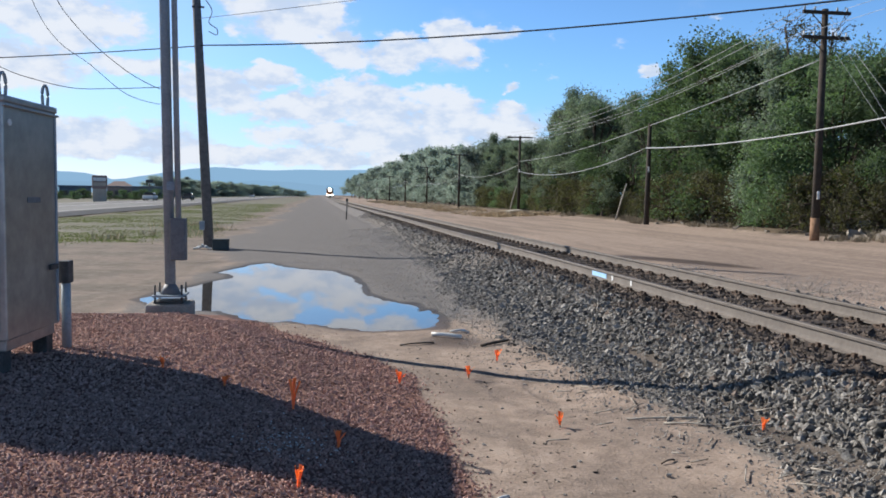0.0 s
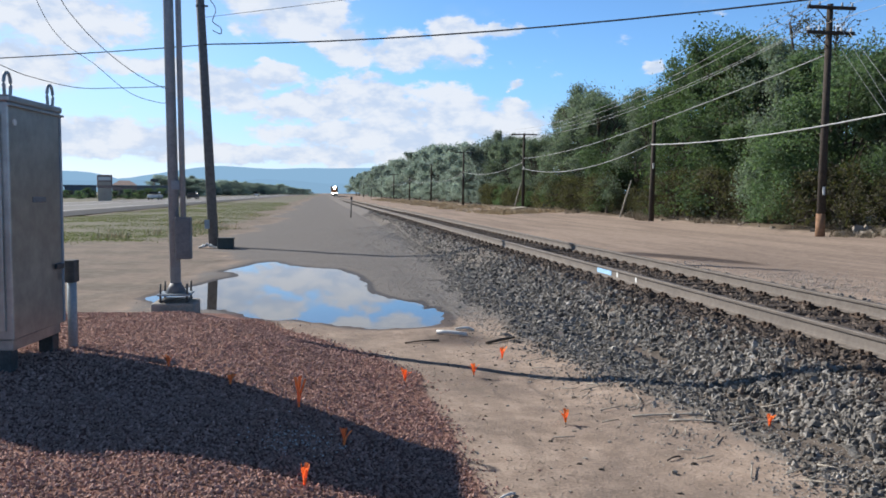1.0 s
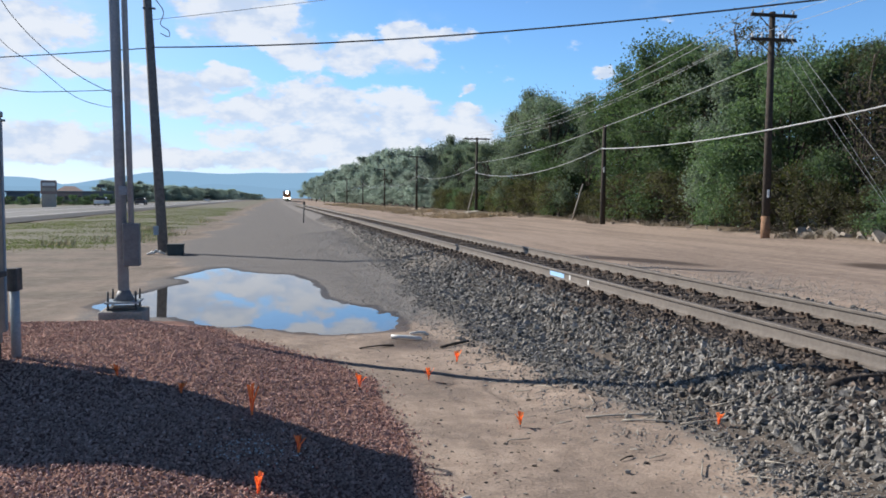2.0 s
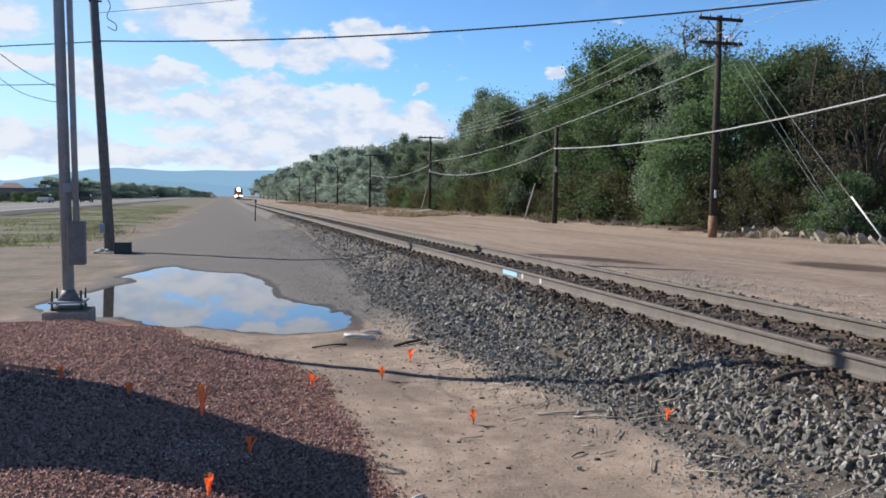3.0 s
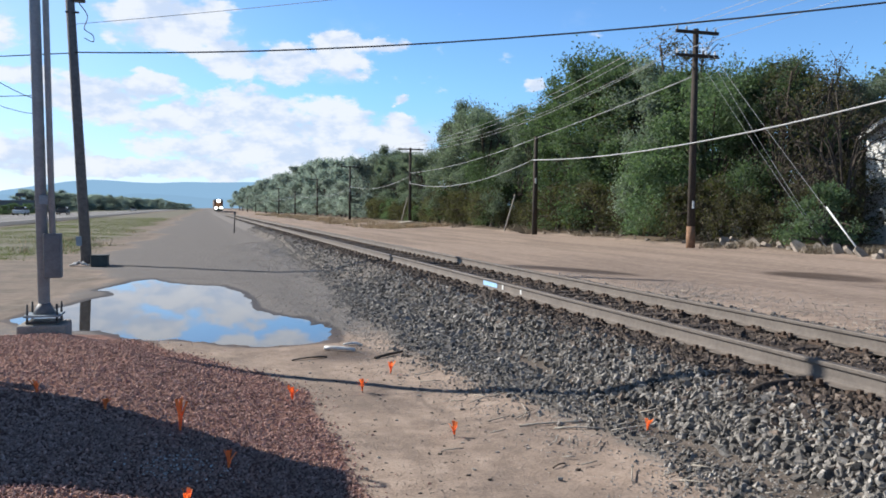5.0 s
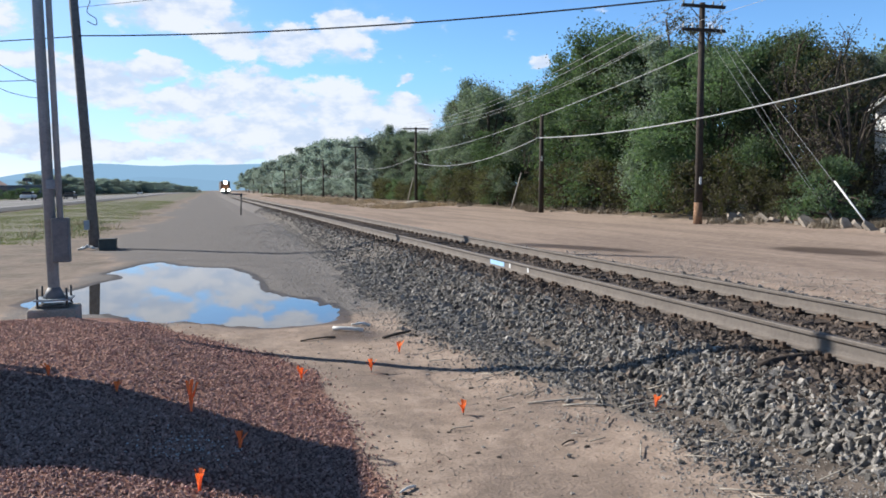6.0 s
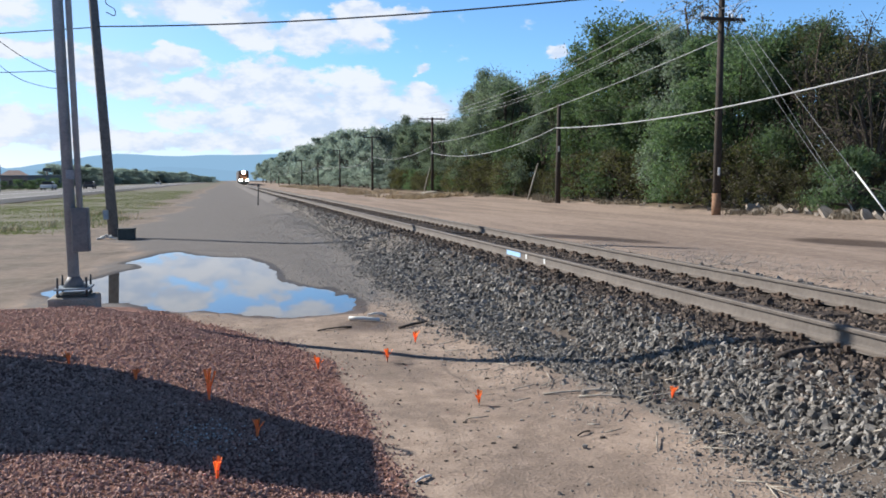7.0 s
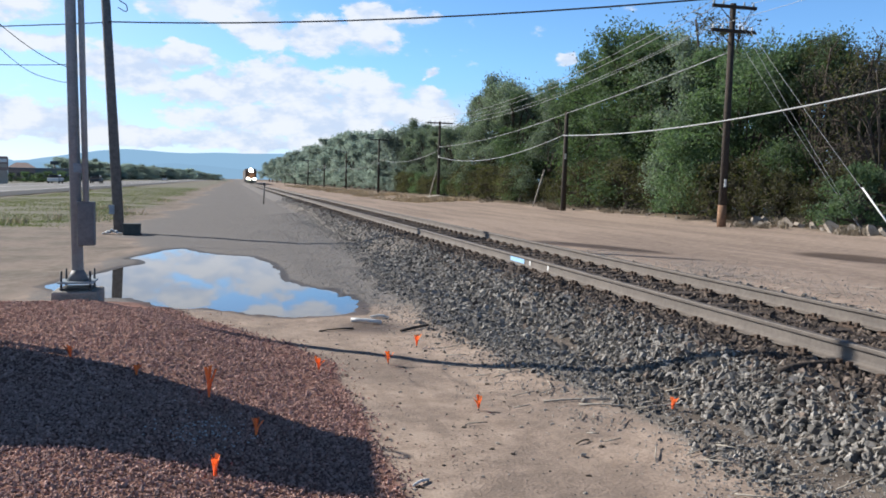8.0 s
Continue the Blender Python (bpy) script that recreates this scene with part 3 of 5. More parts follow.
def loose_gravel():
    """Thin grit on the packed ground by the puddle and beyond the far rail."""
    rng = np.random.default_rng(61)
    x, y = rng.uniform(-3.0, 3.4, 16000), 8.5 + 22 * rng.random(16000) ** 1.3
    keep = (shore(x, y) > 0.15) & (red_zone(x, y) < -0.1) & (ripple(x, y, 0.9, 2.0) + rng.normal(0, 0.4, 16000) + 0.5 * (x > 1.8) > 0.6)
    x2, y2 = rng.normal(8.8, 1.0, 24000), rng.uniform(4, 19, 24000)
    keep2 = (x2 > 7.9) & (ripple(x2, y2, 0.8, 5.0) + rng.normal(0, 0.5, 24000) > -0.1)
    x, y = np.concatenate([x[keep], x2[keep2]]), np.concatenate([y[keep], y2[keep2]])
    s = rng.uniform(0.008, 0.022, len(x)) * np.where(x > 7, 1.7, 1.0)
    # finer chips along the foot of the bank
    n = 24000
    y3 = 3.0 + 15 * rng.random(n) ** 1.5
    x3 = toe_line(y3) + 0.35 + rng.normal(0, 0.36, n)
    ok = ripple(x3, y3, 1.9, 1.0) + rng.normal(0, 0.5, n) > -0.1
    x, y, s = np.concatenate([x, x3[ok]]), np.concatenate([y, y3[ok]]), np.concatenate([s, rng.uniform(0.009, 0.031, ok.sum())])
    return np.stack([x, y, height(x, y)], -1), s


spots, sizes = loose_gravel()
tagged(new("loose_gravel", scatter_mesh("loose_gravel", chips, spots, sizes, 7, M["stone"], 0.6)), "thin loose grey gravel scattered on packed dirt", "gravel", kind="stuff")


def lot_gravel():
    """Grey stones strewn over the packed lot between the puddle and the bank."""
    rng = np.random.default_rng(65)
    n = 26000
    y = 9.5 + 34 * rng.random(n) ** 1.25
    x = toe_line(y) + 0.6 - rng.exponential(0.75, n)
    keep = (shore(x, y) > 0.12) & (red_zone(x, y) < -0.15) & (x > -3.5) & (ripple(x, y * 0.5, 1.3, 2.0) + rng.normal(0, 0.6, n) > -0.35) & ((y > 11) | (x > 1.9))
    x, y = x[keep], y[keep]
    s = rng.uniform(0.012, 0.030, len(x)) * (1 + 0.6 * soft(y, 14, 34))
    return np.stack([x, y, height(x, y)], -1), s


spots, sizes = lot_gravel()
tagged(new("lot_gravel", scatter_mesh("lot_gravel", chips, spots, sizes, 8, M["stone"], 0.6)), "grey ballast stones strewn over the packed lot", "gravel", kind="stuff")


def pale_patch():
    """A thin smear of pale chips in the red rock."""
    rng = np.random.default_rng(66)
    x, y = rng.normal(-0.12, 0.17, 260), rng.normal(5.4, 0.20, 260)
    return np.stack([x, y, height(x, y) + 0.008], -1), rng.uniform(0.008, 0.020, 260)


spots, sizes = pale_patch()
tagged(new("pale_chips", scatter_mesh("pale_chips", chips, spots, sizes, 10, M["white"], 0.5)), "pale stone chips lying in the red rock", "gravel", kind="stuff")


def dirt_grit():
    """Fine brown grit and crumbs on the bare dirt."""
    rng = np.random.default_rng(67)
    n = 15000
    x, y = rng.uniform(0.7, 3.0, n), 3.3 + 7.5 * rng.random(n) ** 1.2
    keep = (red_zone(x, y) < 0.02) & (ripple(x, y, 2.3, 4.0) + 0.6 * ripple(x, y * 0.4, 5.0, 1.0) + rng.normal(0, 0.45, n) > 0.15) & (shore(x, y) > 0.1)
    x, y = x[keep], y[keep]
    return np.stack([x, y, height(x, y)], -1), 0.004 + rng.exponential(0.0055, len(x))


spots, sizes = dirt_grit()
tagged(new("dirt_grit", scatter_mesh("dirt_grit", chips, spots, sizes, 11, M["rubble"], 0.6)), "fine brown grit crumbled over bare dirt", "grit", kind="stuff")


def red_spots():
    rng = np.random.default_rng(31)
    out, size = [], []
    for y0, y1, per in ((2.6, 6.5, 3000), (6.5, 11.8, 1450)):
        count = int(7.5 * (y1 - y0) * per)
        x, y = rng.uniform(-6.0, 1.5, count), rng.uniform(y0, y1, count)
        keep = red_zone(x, y) > rng.exponential(0.06, count) * rng.choice([-1, 1], count)
        keep &= x > -0.42 * y - 1.6
        x, y = x[keep], y[keep]
        s = rng.uniform(0.014, 0.034, len(x)) * np.where(y > 6.5, 1.1, 1.0)
        out.append(np.stack([x, y, height(x, y) + s * rng.uniform(0.0, 0.4, len(x))], -1)), size.append(s)
    return np.concatenate(out), np.concatenate(size)


spots, sizes = red_spots()
ob = new("red_gravel", scatter_mesh("red_gravel", stone_shapes(8, 6, True), spots, sizes, 9, M["red_rock"], 0.72))
tagged(ob, "crushed dusty red rock spread over a raised pad", "gravel", kind="stuff")

# ---- equipment cabinet ----
def ground_at(x, y):
    return float(height(x, y))


def build_cabinet():
    x1, y1, z0, z1 = -2.46, 8.35, 0.42, 2.51
    wide, deep, turn = 2.05, 1.05, radians(-6.0)
    c = thing("equipment_cabinet", "tall dull aluminium trackside equipment cabinet on steel feet", "equipment cabinet", (x1 - wide / 2 * math.cos(turn) + deep / 2 * math.sin(turn), y1 - wide / 2 * math.sin(turn) - deep / 2 * math.cos(turn), 0.0), math.degrees(turn))
    part("body", box((wide, deep, z1 - z0 - 0.06), (0, 0, (z0 + z1) / 2 - 0.03), 0.012), M["steel_sheet"], c)
    part("roof", box((wide + 0.025, deep + 0.025, 0.06), (0, 0, z1 - 0.035), 0.015), M["steel_sheet"], c)
    part("plinth", box((wide - 0.06, deep - 0.08, 0.10), (0, 0, z0 - 0.05), 0.01), M["steel_sheet"], c)
    part("reflector", rod((wide / 2 - 0.005, -0.42, 2.28), (wide / 2 + 0.012, -0.42, 2.28), 0.028, None, 12), M["white"], c, "small white reflector")
    for sx in (-1, 1):
        for sy in (-1, 1):
            px, py = sx * (wide / 2 - 0.12), sy * (deep / 2 - 0.10)
            g = ground_at(x1 - wide / 2 + px, y1 - deep / 2 + py)
            part("foot", box((0.14, 0.14, z0 - 0.10 - g + 0.03), (px, py, (z0 - 0.10 + g - 0.03) / 2), 0.008), M["dark_steel"], c)
            px, py = sx * (wide / 2 - 0.05), sy * (deep / 2 - 0.11)
            line = [(px, py - 0.05, z1), (px, py - 0.06, z1 + 0.11), (px, py - 0.03, z1 + 0.18), (px, py + 0.03, z1 + 0.18), (px, py + 0.06, z1 + 0.11), (px, py + 0.05, z1)]
            part("lifting_eye", tube(smooth_line(line, 4), 0.016, 6), M["galv"], c, "galvanised lifting eye")
    for k in range(2):
        part("door", box((0.95, 0.03, 1.85), (-0.49 + 0.98 * k, -deep / 2 - 0.012, (z0 + z1) / 2 - 0.04), 0.006), M["steel_sheet"], c)
    part("side_seam", box((0.008, 0.04, z1 - z0 - 0.1), (wide / 2 + 0.004, deep / 2 - 0.03, (z0 + z1) / 2 - 0.03)), M["galv"], c)
    part("latch", box((0.03, 0.16, 0.05), (wide / 2 + 0.014, deep / 2 - 0.14, 0.98), 0.006), M["dark_steel"], c, "dark steel latch")
    part("nameplate", box((0.006, 0.26, 0.05), (wide / 2 + 0.003, 0.02, 1.62), 0.002), M["box_grey"], c, "small dull grey plate")
    part("drip_edge", box((0.03, deep + 0.03, 0.02), (wide / 2 + 0.012, 0, z1 - 0.09), 0.004), M["steel_sheet"], c)
    part("conduit", tube([(wide / 2 + 0.03, deep / 2 + 0.10, 0.15), (wide / 2 + 0.03, deep / 2 + 0.10, 0.88)], 0.045, 10), M["galv"], c, "grey conduit pipe")
    part("junction_box", box((0.10, 0.14, 0.22), (wide / 2 + 0.03, deep / 2 + 0.10, 0.91), 0.01), M["dark_steel"], c, "dark junction box")


build_cabinet()


# ---- masts and the pole by the puddle ----
def build_mast(x, y, tall, radius, footing, lean):
    g = ground_at(x, y)
    m = thing("steel_mast", "tall galvanised steel mast bolted to a concrete footing", "mast", (x, y, g + 0.05))
    part("tube", rod((0, 0, 0.30), (lean * tall, 0, tall), radius, radius * 0.88, 16), M["galv"], m)
    if footing:
        part("footing", box((0.56, 0.56, 0.32), (0, 0, -0.01), 0.03), M["concrete"], m, "square concrete footing")
        part("collar", rod((0, 0, 0.26), (0, 0, 0.40), 0.14, radius, 10), M["box_grey"], m)
        part("base_plate", box((0.42, 0.42, 0.025), (0, 0, 0.25), 0.005), M["galv"], m)
        part("lower_plate", box((0.38, 0.38, 0.02), (0, 0, 0.17), 0.004), M["dark_steel"], m)
        for sx in (-0.17, 0.17):
            for sy in (-0.17, 0.17):
                part("bolt", rod((sx, sy, 0.12), (sx, sy, 0.40), 0.014, None, 8), M["dark_steel"], m)
    return m


mast = build_mast(-1.89, 11.2, 9.0, 0.070, True, -0.012)
part("control_box", box((0.20, 0.16, 0.56), (0.12, -0.06, 1.00), 0.012), M["box_grey"], mast, "grey control box strapped to the mast")
part("box_door", box((0.16, 0.012, 0.46), (0.12, -0.146, 1.01), 0.004), M["box_grey"], mast)
part("conduit", rod((0.125, -0.10, 1.22), (0.125 - 0.085, -0.10, 9.0), 0.038, None, 12), M["galv"], mast, "galvanised conduit pipe beside the mast")
for high in (1.70, 4.6, 7.4):
    part("bracket", box((0.15, 0.05, 0.12), (0.065 - 0.011 * high, -0.05, high), 0.006), M["galv"], mast)


def hang(a, b, sag, steps=16):
    a, b = Vector(a), Vector(b)
    return [a.lerp(b, k / steps) - Vector((0, 0, sag * 4 * (k / steps) * (1 - k / steps))) for k in range(steps + 1)]


def build_side_pole():
    x, y = -3.5, 28.3
    g = ground_at(x, y)
    p = thing("utility_pole", "weathered leaning timber utility pole with a transformer can", "utility pole", (x, y, g))
    part("shaft", rod((0, 0, -0.2), (-0.50, 0, 11.2), 0.17, 0.125, 14), M["grey_wood"], p)
    part("transformer", box((0.34, 0.34, 1.0), (-0.10, -0.05, 8.85), 0.03), M["dark_steel"], p, "grey transformer box")
    part("bracket", box((0.40, 0.06, 0.06), (-0.30, -0.1, 8.0), 0.01), M["dark_steel"], p)
    part("cable_loop", tube(smooth_line([(-0.1, -0.15, 8.3), (0.15, -0.15, 7.9), (0.05, -0.15, 7.5), (0.3, -0.15, 7.3), (0.3, -0.15, 7.1), (0.05, -0.15, 7.2)], 6), 0.015, 5), M["wire"], p)
    part("meter_box", box((0.16, 0.12, 0.30), (-0.20, -0.22, 0.75), 0.01), M["galv"], p)


build_side_pole()


def build_black_box():
    b = thing("splice_box", "dark green plastic splice box beside the pole", "splice box", (-2.98, 27.1, ground_at(-2.98, 27.1)))
    part("body", box((0.50, 0.42, 0.32), (0, 0, 0.16), 0.02), M["green_plastic"], b)
    part("lid", box((0.54, 0.46, 0.04), (0, 0, 0.34), 0.012), M["green_plastic"], b)


build_black_box()


# ---- marker flags ----
def build_flags():
    spots = [(-1.30, 7.28, 0.11), (-0.15, 6.20, 0.24), (0.82, 7.62, 0.12), (1.54, 7.86, 0.115), (2.01, 8.64, 0.12), (1.95, 6.12, 0.10), (3.33, 5.49, 0.09), (-0.08, 4.59, 0.12),
             (0.17, 5.41, 0.12), (-0.71, 6.66, 0.09)]
    rng = np.random.default_rng(12)
    for x, y, high in spots:
        t = thing("marker_tuft", "small bright orange vinyl marker tuft in the ground", "marker flag", (x, y, ground_at(x, y)), rng.uniform(0, 360), "survey markers")
        part("pin", rod((0, 0, -0.03), (0, 0, 0.05), 0.004, None, 5), M["dark_steel"], t)
        for k in range(5):
            a = k * 1.26 + rng.uniform(-0.4, 0.4)
            out = rng.uniform(0.015, 0.065)
            tall = high * rng.uniform(0.75, 1.05)
            bm = bmesh.new()
            side = Vector((-math.sin(a), math.cos(a), 0)) * 0.008
            rows = []
            for s in (0, 0.5, 1.0):
                c = Vector((math.cos(a) * out * s * s, math.sin(a) * out * s * s, 0.02 + tall * s))
                w = side * (1 + s * 0.5)
                d = Vector((math.cos(a), math.sin(a), 0)) * 0.0015
                rows.append([bm.verts.new(c - w - d), bm.verts.new(c + w - d), bm.verts.new(c + w + d), bm.verts.new(c - w + d)])
            for p, q in zip(rows, rows[1:]):
                for i in range(4):
                    bm.faces.new((p[i], p[(i + 1) % 4], q[(i + 1) % 4], q[i]))
            bm.faces.new(rows[0][::-1]), bm.faces.new(rows[-1])
            part("strip", bm, M["orange"], t)


build_flags()


# ---- pole line beside the trees ----
LINE_X = 18.5
POLES = [(10.0, 8.9, 2), (27.6, 8.75, 2), (43.1, 5.9, 0), (72.0, 7.3, 1), (103.0, 7.2, 1), (133.0, 6.6, 1), (165.0, 7.4, 1), (200.0, 6.6, 1), (240.0, 6.8, 1), (285.0, 6.6, 1), (335.0, 6.6, 1)]


def build_pole(y, top, arms):
    g = ground_at(LINE_X, y)
    p = thing("utility_pole", "dark creosoted timber pole with crossarms and insulators" if arms else "short dark timber telephone pole", "utility pole", (LINE_X, y, g), 0.0, "pole line by the trees")
    tall = top - g
    part("shaft", rod((0, 0, -0.3), (0.05, 0, tall), 0.16, 0.11, 12), M["pole_wood"], p)
    if 20 < y < 30:
        part("base_guard", rod((0, 0, -0.1), (0, 0, 0.85), 0.175, 0.165, 12), surface("worn orange-brown timber", (0.16, 0.09, 0.05), (0.30, 0.17, 0.10), 8, 0.9, 0.4), p, "orange-brown stained foot")
    levels = [tall - 0.15, tall - 1.05][:arms]
    for z in levels:
        part("crossarm", box((1.9 if arms == 2 else 2.4, 0.10, 0.12), (0.03, -0.12, z), 0.01), M["pole_wood"], p)
        for sx in (-0.85, -0.45, 0.45, 0.85):
            part("insulator", rod((sx, -0.12, z + 0.05), (sx, -0.12, z + 0.20), 0.045, 0.03, 8), M["white"] if z < tall - 0.5 else M["galv"], p)
        part("brace", rod((-0.6, -0.10, z), (0, -0.08, z - 0.55), 0.02, None, 6), M["pole_wood"], p)
    part("marker_plate", box((0.09, 0.02, 0.30), (-0.02, -0.16, 1.7 if y < 30 else tall * 0.55)), M["white"], p, "small white plate")
    return p


for y, top, arms in POLES:
    build_pole(y, top, arms)


def build_wire(a, b, sag, radius, material, label):
    tagged(part("overhead_wire", tube(hang(a, b, sag), radius, 5), material), label, "overhead wire", "overhead wires")


THIN, PALE, DARK = "thin bright power wire strung along the poles", "thick pale telephone cable sagging along poles", "dark cable crossing over the track"
for x, za, zb in ((LINE_X - 0.85, 8.80, 7.6), (LINE_X - 0.45, 8.75, 7.4), (LINE_X - 0.85, 7.82, 6.9), (LINE_X + 0.85, 8.8, 7.5)):
    build_wire((x, 27.5, za), (x, 71.9, zb), 1.0, 0.010, M["bright_wire"], THIN)
    build_wire((x, 10.0, za + 0.2), (x, 27.5, za), 0.15, 0.008, M["bright_wire"], THIN)
build_wire((LINE_X, 27.5, 6.95), (LINE_X, 43.0, 5.8), 0.05, 0.018, M["bright_wire"], "pale telephone cable strung between poles")
build_wire((LINE_X, 43.0, 5.8), (LINE_X, 71.9, 5.0), 0.35, 0.018, M["bright_wire"], "pale telephone cable strung between poles")
build_wire((LINE_X - 0.15, 10.0, 5.6), (LINE_X - 0.15, 43.0, 4.55), 0.73, 0.03, M["bright_wire"], PALE)
build_wire((LINE_X - 0.1, 43.0, 4.6), (LINE_X - 0.1, 71.9, 4.1), 0.85, 0.022, M["bright_wire"], PALE)
for (ya, za, _), (yb, zb, _) in zip(POLES[3:9], POLES[4:10]):
    build_wire((LINE_X, ya, za - 2.6), (LINE_X, yb, zb - 2.6), 0.7, 0.02, M["bright_wire"], PALE)
build_wire((-3.8, 28.25, 6.62), (LINE_X, 10.0, 6.39), 0.53, 0.022, M["wire"], DARK)

build_wire((-3.85, 28.3, 7.5), (LINE_X, 10.0, 7.7), 0.2, 0.009, M["bright_wire"], "thin pale wire crossing over the track")

# ---- trees ----
def build_tree(kind, tall, wide, seed, leaves, leaf_size, material, bare=0.0):
    """Trunk, limbs and a crown of many small leaf clumps in uneven lobes."""
    rng = np.random.default_rng(seed)
    t = thing("tree", kind, "tree")
    bm = bmesh.new()
    lean = rng.normal(0, 0.25, 2)
    fork = tall * 0.22
    rod((0, 0, -0.3), (lean[0] * 0.3, lean[1] * 0.3, fork), 0.20, 0.15, 8, bm)
    part("trunk", bm, M["bark"], t)
    bm = bmesh.new()
    lobes = []
    for k in range(24):
        a = rng.uniform(0, 6.283)
        h = tall * rng.uniform(0.14, 0.93)
        reach = wide * 0.5 * (1.0 - 0.72 * max(0, h / tall - 0.45)) * rng.uniform(0.25, 0.95)
        tip = Vector((math.cos(a) * reach, math.sin(a) * reach, h))
        start = Vector((lean[0] * 0.3, lean[1] * 0.3, min(fork, h * 0.6)))
        mid = start.lerp(tip, 0.5) + Vector((0, 0, 0.12 * tall * (h > fork)))
        tube(smooth_line([start, mid, tip], 3), 0.045, 5, bm)
        if bare:
            for _ in range(9):
                end = tip + Vector(rng.normal(0, 1, 3)).normalized() * rng.uniform(0.5, 1.3) + Vector((0, 0, 0.3))
                tube([mid.lerp(tip, rng.uniform(0.4, 1.0)), tip.lerp(end, 0.5) + Vector(rng.normal(0, 0.06, 3)), end], 0.014, 3, bm)
        if k % 6 == 5:
            part("limb", bm, M["bark"], t)
            bm = bmesh.new()
        lobes.append((tip, rng.uniform(0.09, 0.20) * wide * (1.15 - 0.45 * h / tall) * (1 + bare)))
    for k in range(3):
        lobes.append((Vector((lean[0] + rng.normal(0, 0.1) * wide, lean[1] + rng.normal(0, 0.1) * wide, tall * rng.uniform(0.78, 0.88))), rng.uniform(0.11, 0.16) * wide))
    bm.free()
    verts, per = [], leaves // len(lobes) // 7
    for tip, r in lobes:      # every lobe is seven uneven sprays of leaves
        for k in range(7):
            off = rng.normal(0, 1, 3)
            off *= r * rng.uniform(0.2, 1.0) / np.linalg.norm(off)
            size = r * rng.uniform(0.45, 0.85)
            d = rng.normal(0, 1, (per, 3))
            d /= np.linalg.norm(d, axis=1)[:, None]
            d *= (size * rng.uniform(0.1, 1.0, per) ** 0.6 * np.where(rng.random(per) < 0.22, 1.7, 1.0))[:, None]
            d *= np.array([1.0, 1.0, rng.uniform(0.6, 1.15)])
            verts.append(np.array(tip[:]) + off + d)
    c = np.concatenate(verts)
    c = c[c[:, 2] > 0.15]
    n = len(c)
    u = rng.normal(0, 1, (n, 3))
    u /= np.linalg.norm(u, axis=1)[:, None]
    w = np.cross(u, rng.normal(0, 1, (n, 3)))
    w /= np.linalg.norm(w, axis=1)[:, None]
    s = (leaf_size * rng.uniform(0.6, 1.4, n))[:, None]
    leaf = np.stack([c - u * s, c + w * s * 0.9 + u * s * 0.2, c + u * s - w * s * 0.4], 1).reshape(-1, 3)
    me = bpy.data.meshes.new("crown")
    me.from_pydata(leaf.tolist(), [], (np.arange(n)[:, None] * 3 + np.arange(3)).tolist())
    me.materials.append(material)
    crown = new("crown", me)
    crown.parent = t
    return t


GREEN, OLIVE = "dense green broadleaf tree in full summer leaf", "tall olive-green broadleaf tree with an open crown"
KINDS = [build_tree(GREEN, 10.0, 7.5, 101, 36000, 0.072, M["leaf"]),
         build_tree(GREEN, 10.0, 8.5, 102, 36000, 0.072, M["leaf"]),
         build_tree(OLIVE, 10.0, 7.0, 103, 28000, 0.070, M["leaf_dull"]),
         build_tree(GREEN, 10.0, 7.0, 104, 32000, 0.072, M["leaf_dull"])]
# kinds for the distance, their leaves painted with haze
LIGHT = [build_tree("tree in a distant row, haze painted into its leaves", 10.0, 8.5, 105, 13000, 0.135, M["leaf_hazed"]),
         build_tree("tree in a distant row, haze painted into its leaves", 10.0, 7.5, 106, 13000, 0.135, M["leaf_hazed"])]
BACK = build_tree(OLIVE, 10.0, 8.5, 107, 11000, 0.12, M["leaf_dull"])
TWIGGY = build_tree("half-bare brown tree with thin twigs", 10.0, 6.0, 108, 2600, 0.06, M["twig"], 0.6)
BUSH = build_tree("low tangled brown and olive shrub under trees", 3.0, 4.2, 110, 6000, 0.06, M["twig"])
SHRUB = build_tree("low olive-green shrub under trees", 3.0, 4.2, 111, 6000, 0.065, M["leaf"])
# the row's skyline: place along the track, height
SKYLINE = [(30.2, 8.4), (32.3, 8.6), (35.0, 9.2), (37.6, 9.6), (40.3, 10.6), (43.0, 10.6), (45.8, 11.5),
           (49.3, 10.3), (53.6, 9.2), (58.5, 9.2), (63.5, 11.0), (67.0, 11.4), (72.0, 10.8), (77.0, 9.4), (83.0, 8.6), (89.0, 8.2), (96.0, 9.2), (104.0, 10.2), (112.0, 9.2),
           (120.0, 9.0), (130.0, 9.2), (140.0, 9.6), (152.0, 10.4), (165.0, 11.2), (180.0, 11.6), (196.0, 11.2), (212.0, 11.2), (230.0, 11.4), (248.0, 11.4), (270.0, 11.6),
           (295.0, 11.8), (322.0, 12.0), (352.0, 12.0), (390.0, 12.0), (430.0, 12.0), (470.0, 12.0), (520.0, 12.0)]


def plant(source, x, y, tall, base, turn, widen=1.0, sunk=0.05):
    k = tall / base
    return copy_thing(source, pose(x, y, ground_at(x, y) - sunk, 0, 0, turn) @ Matrix.Diagonal((k * widen, k * widen, k, 1)))


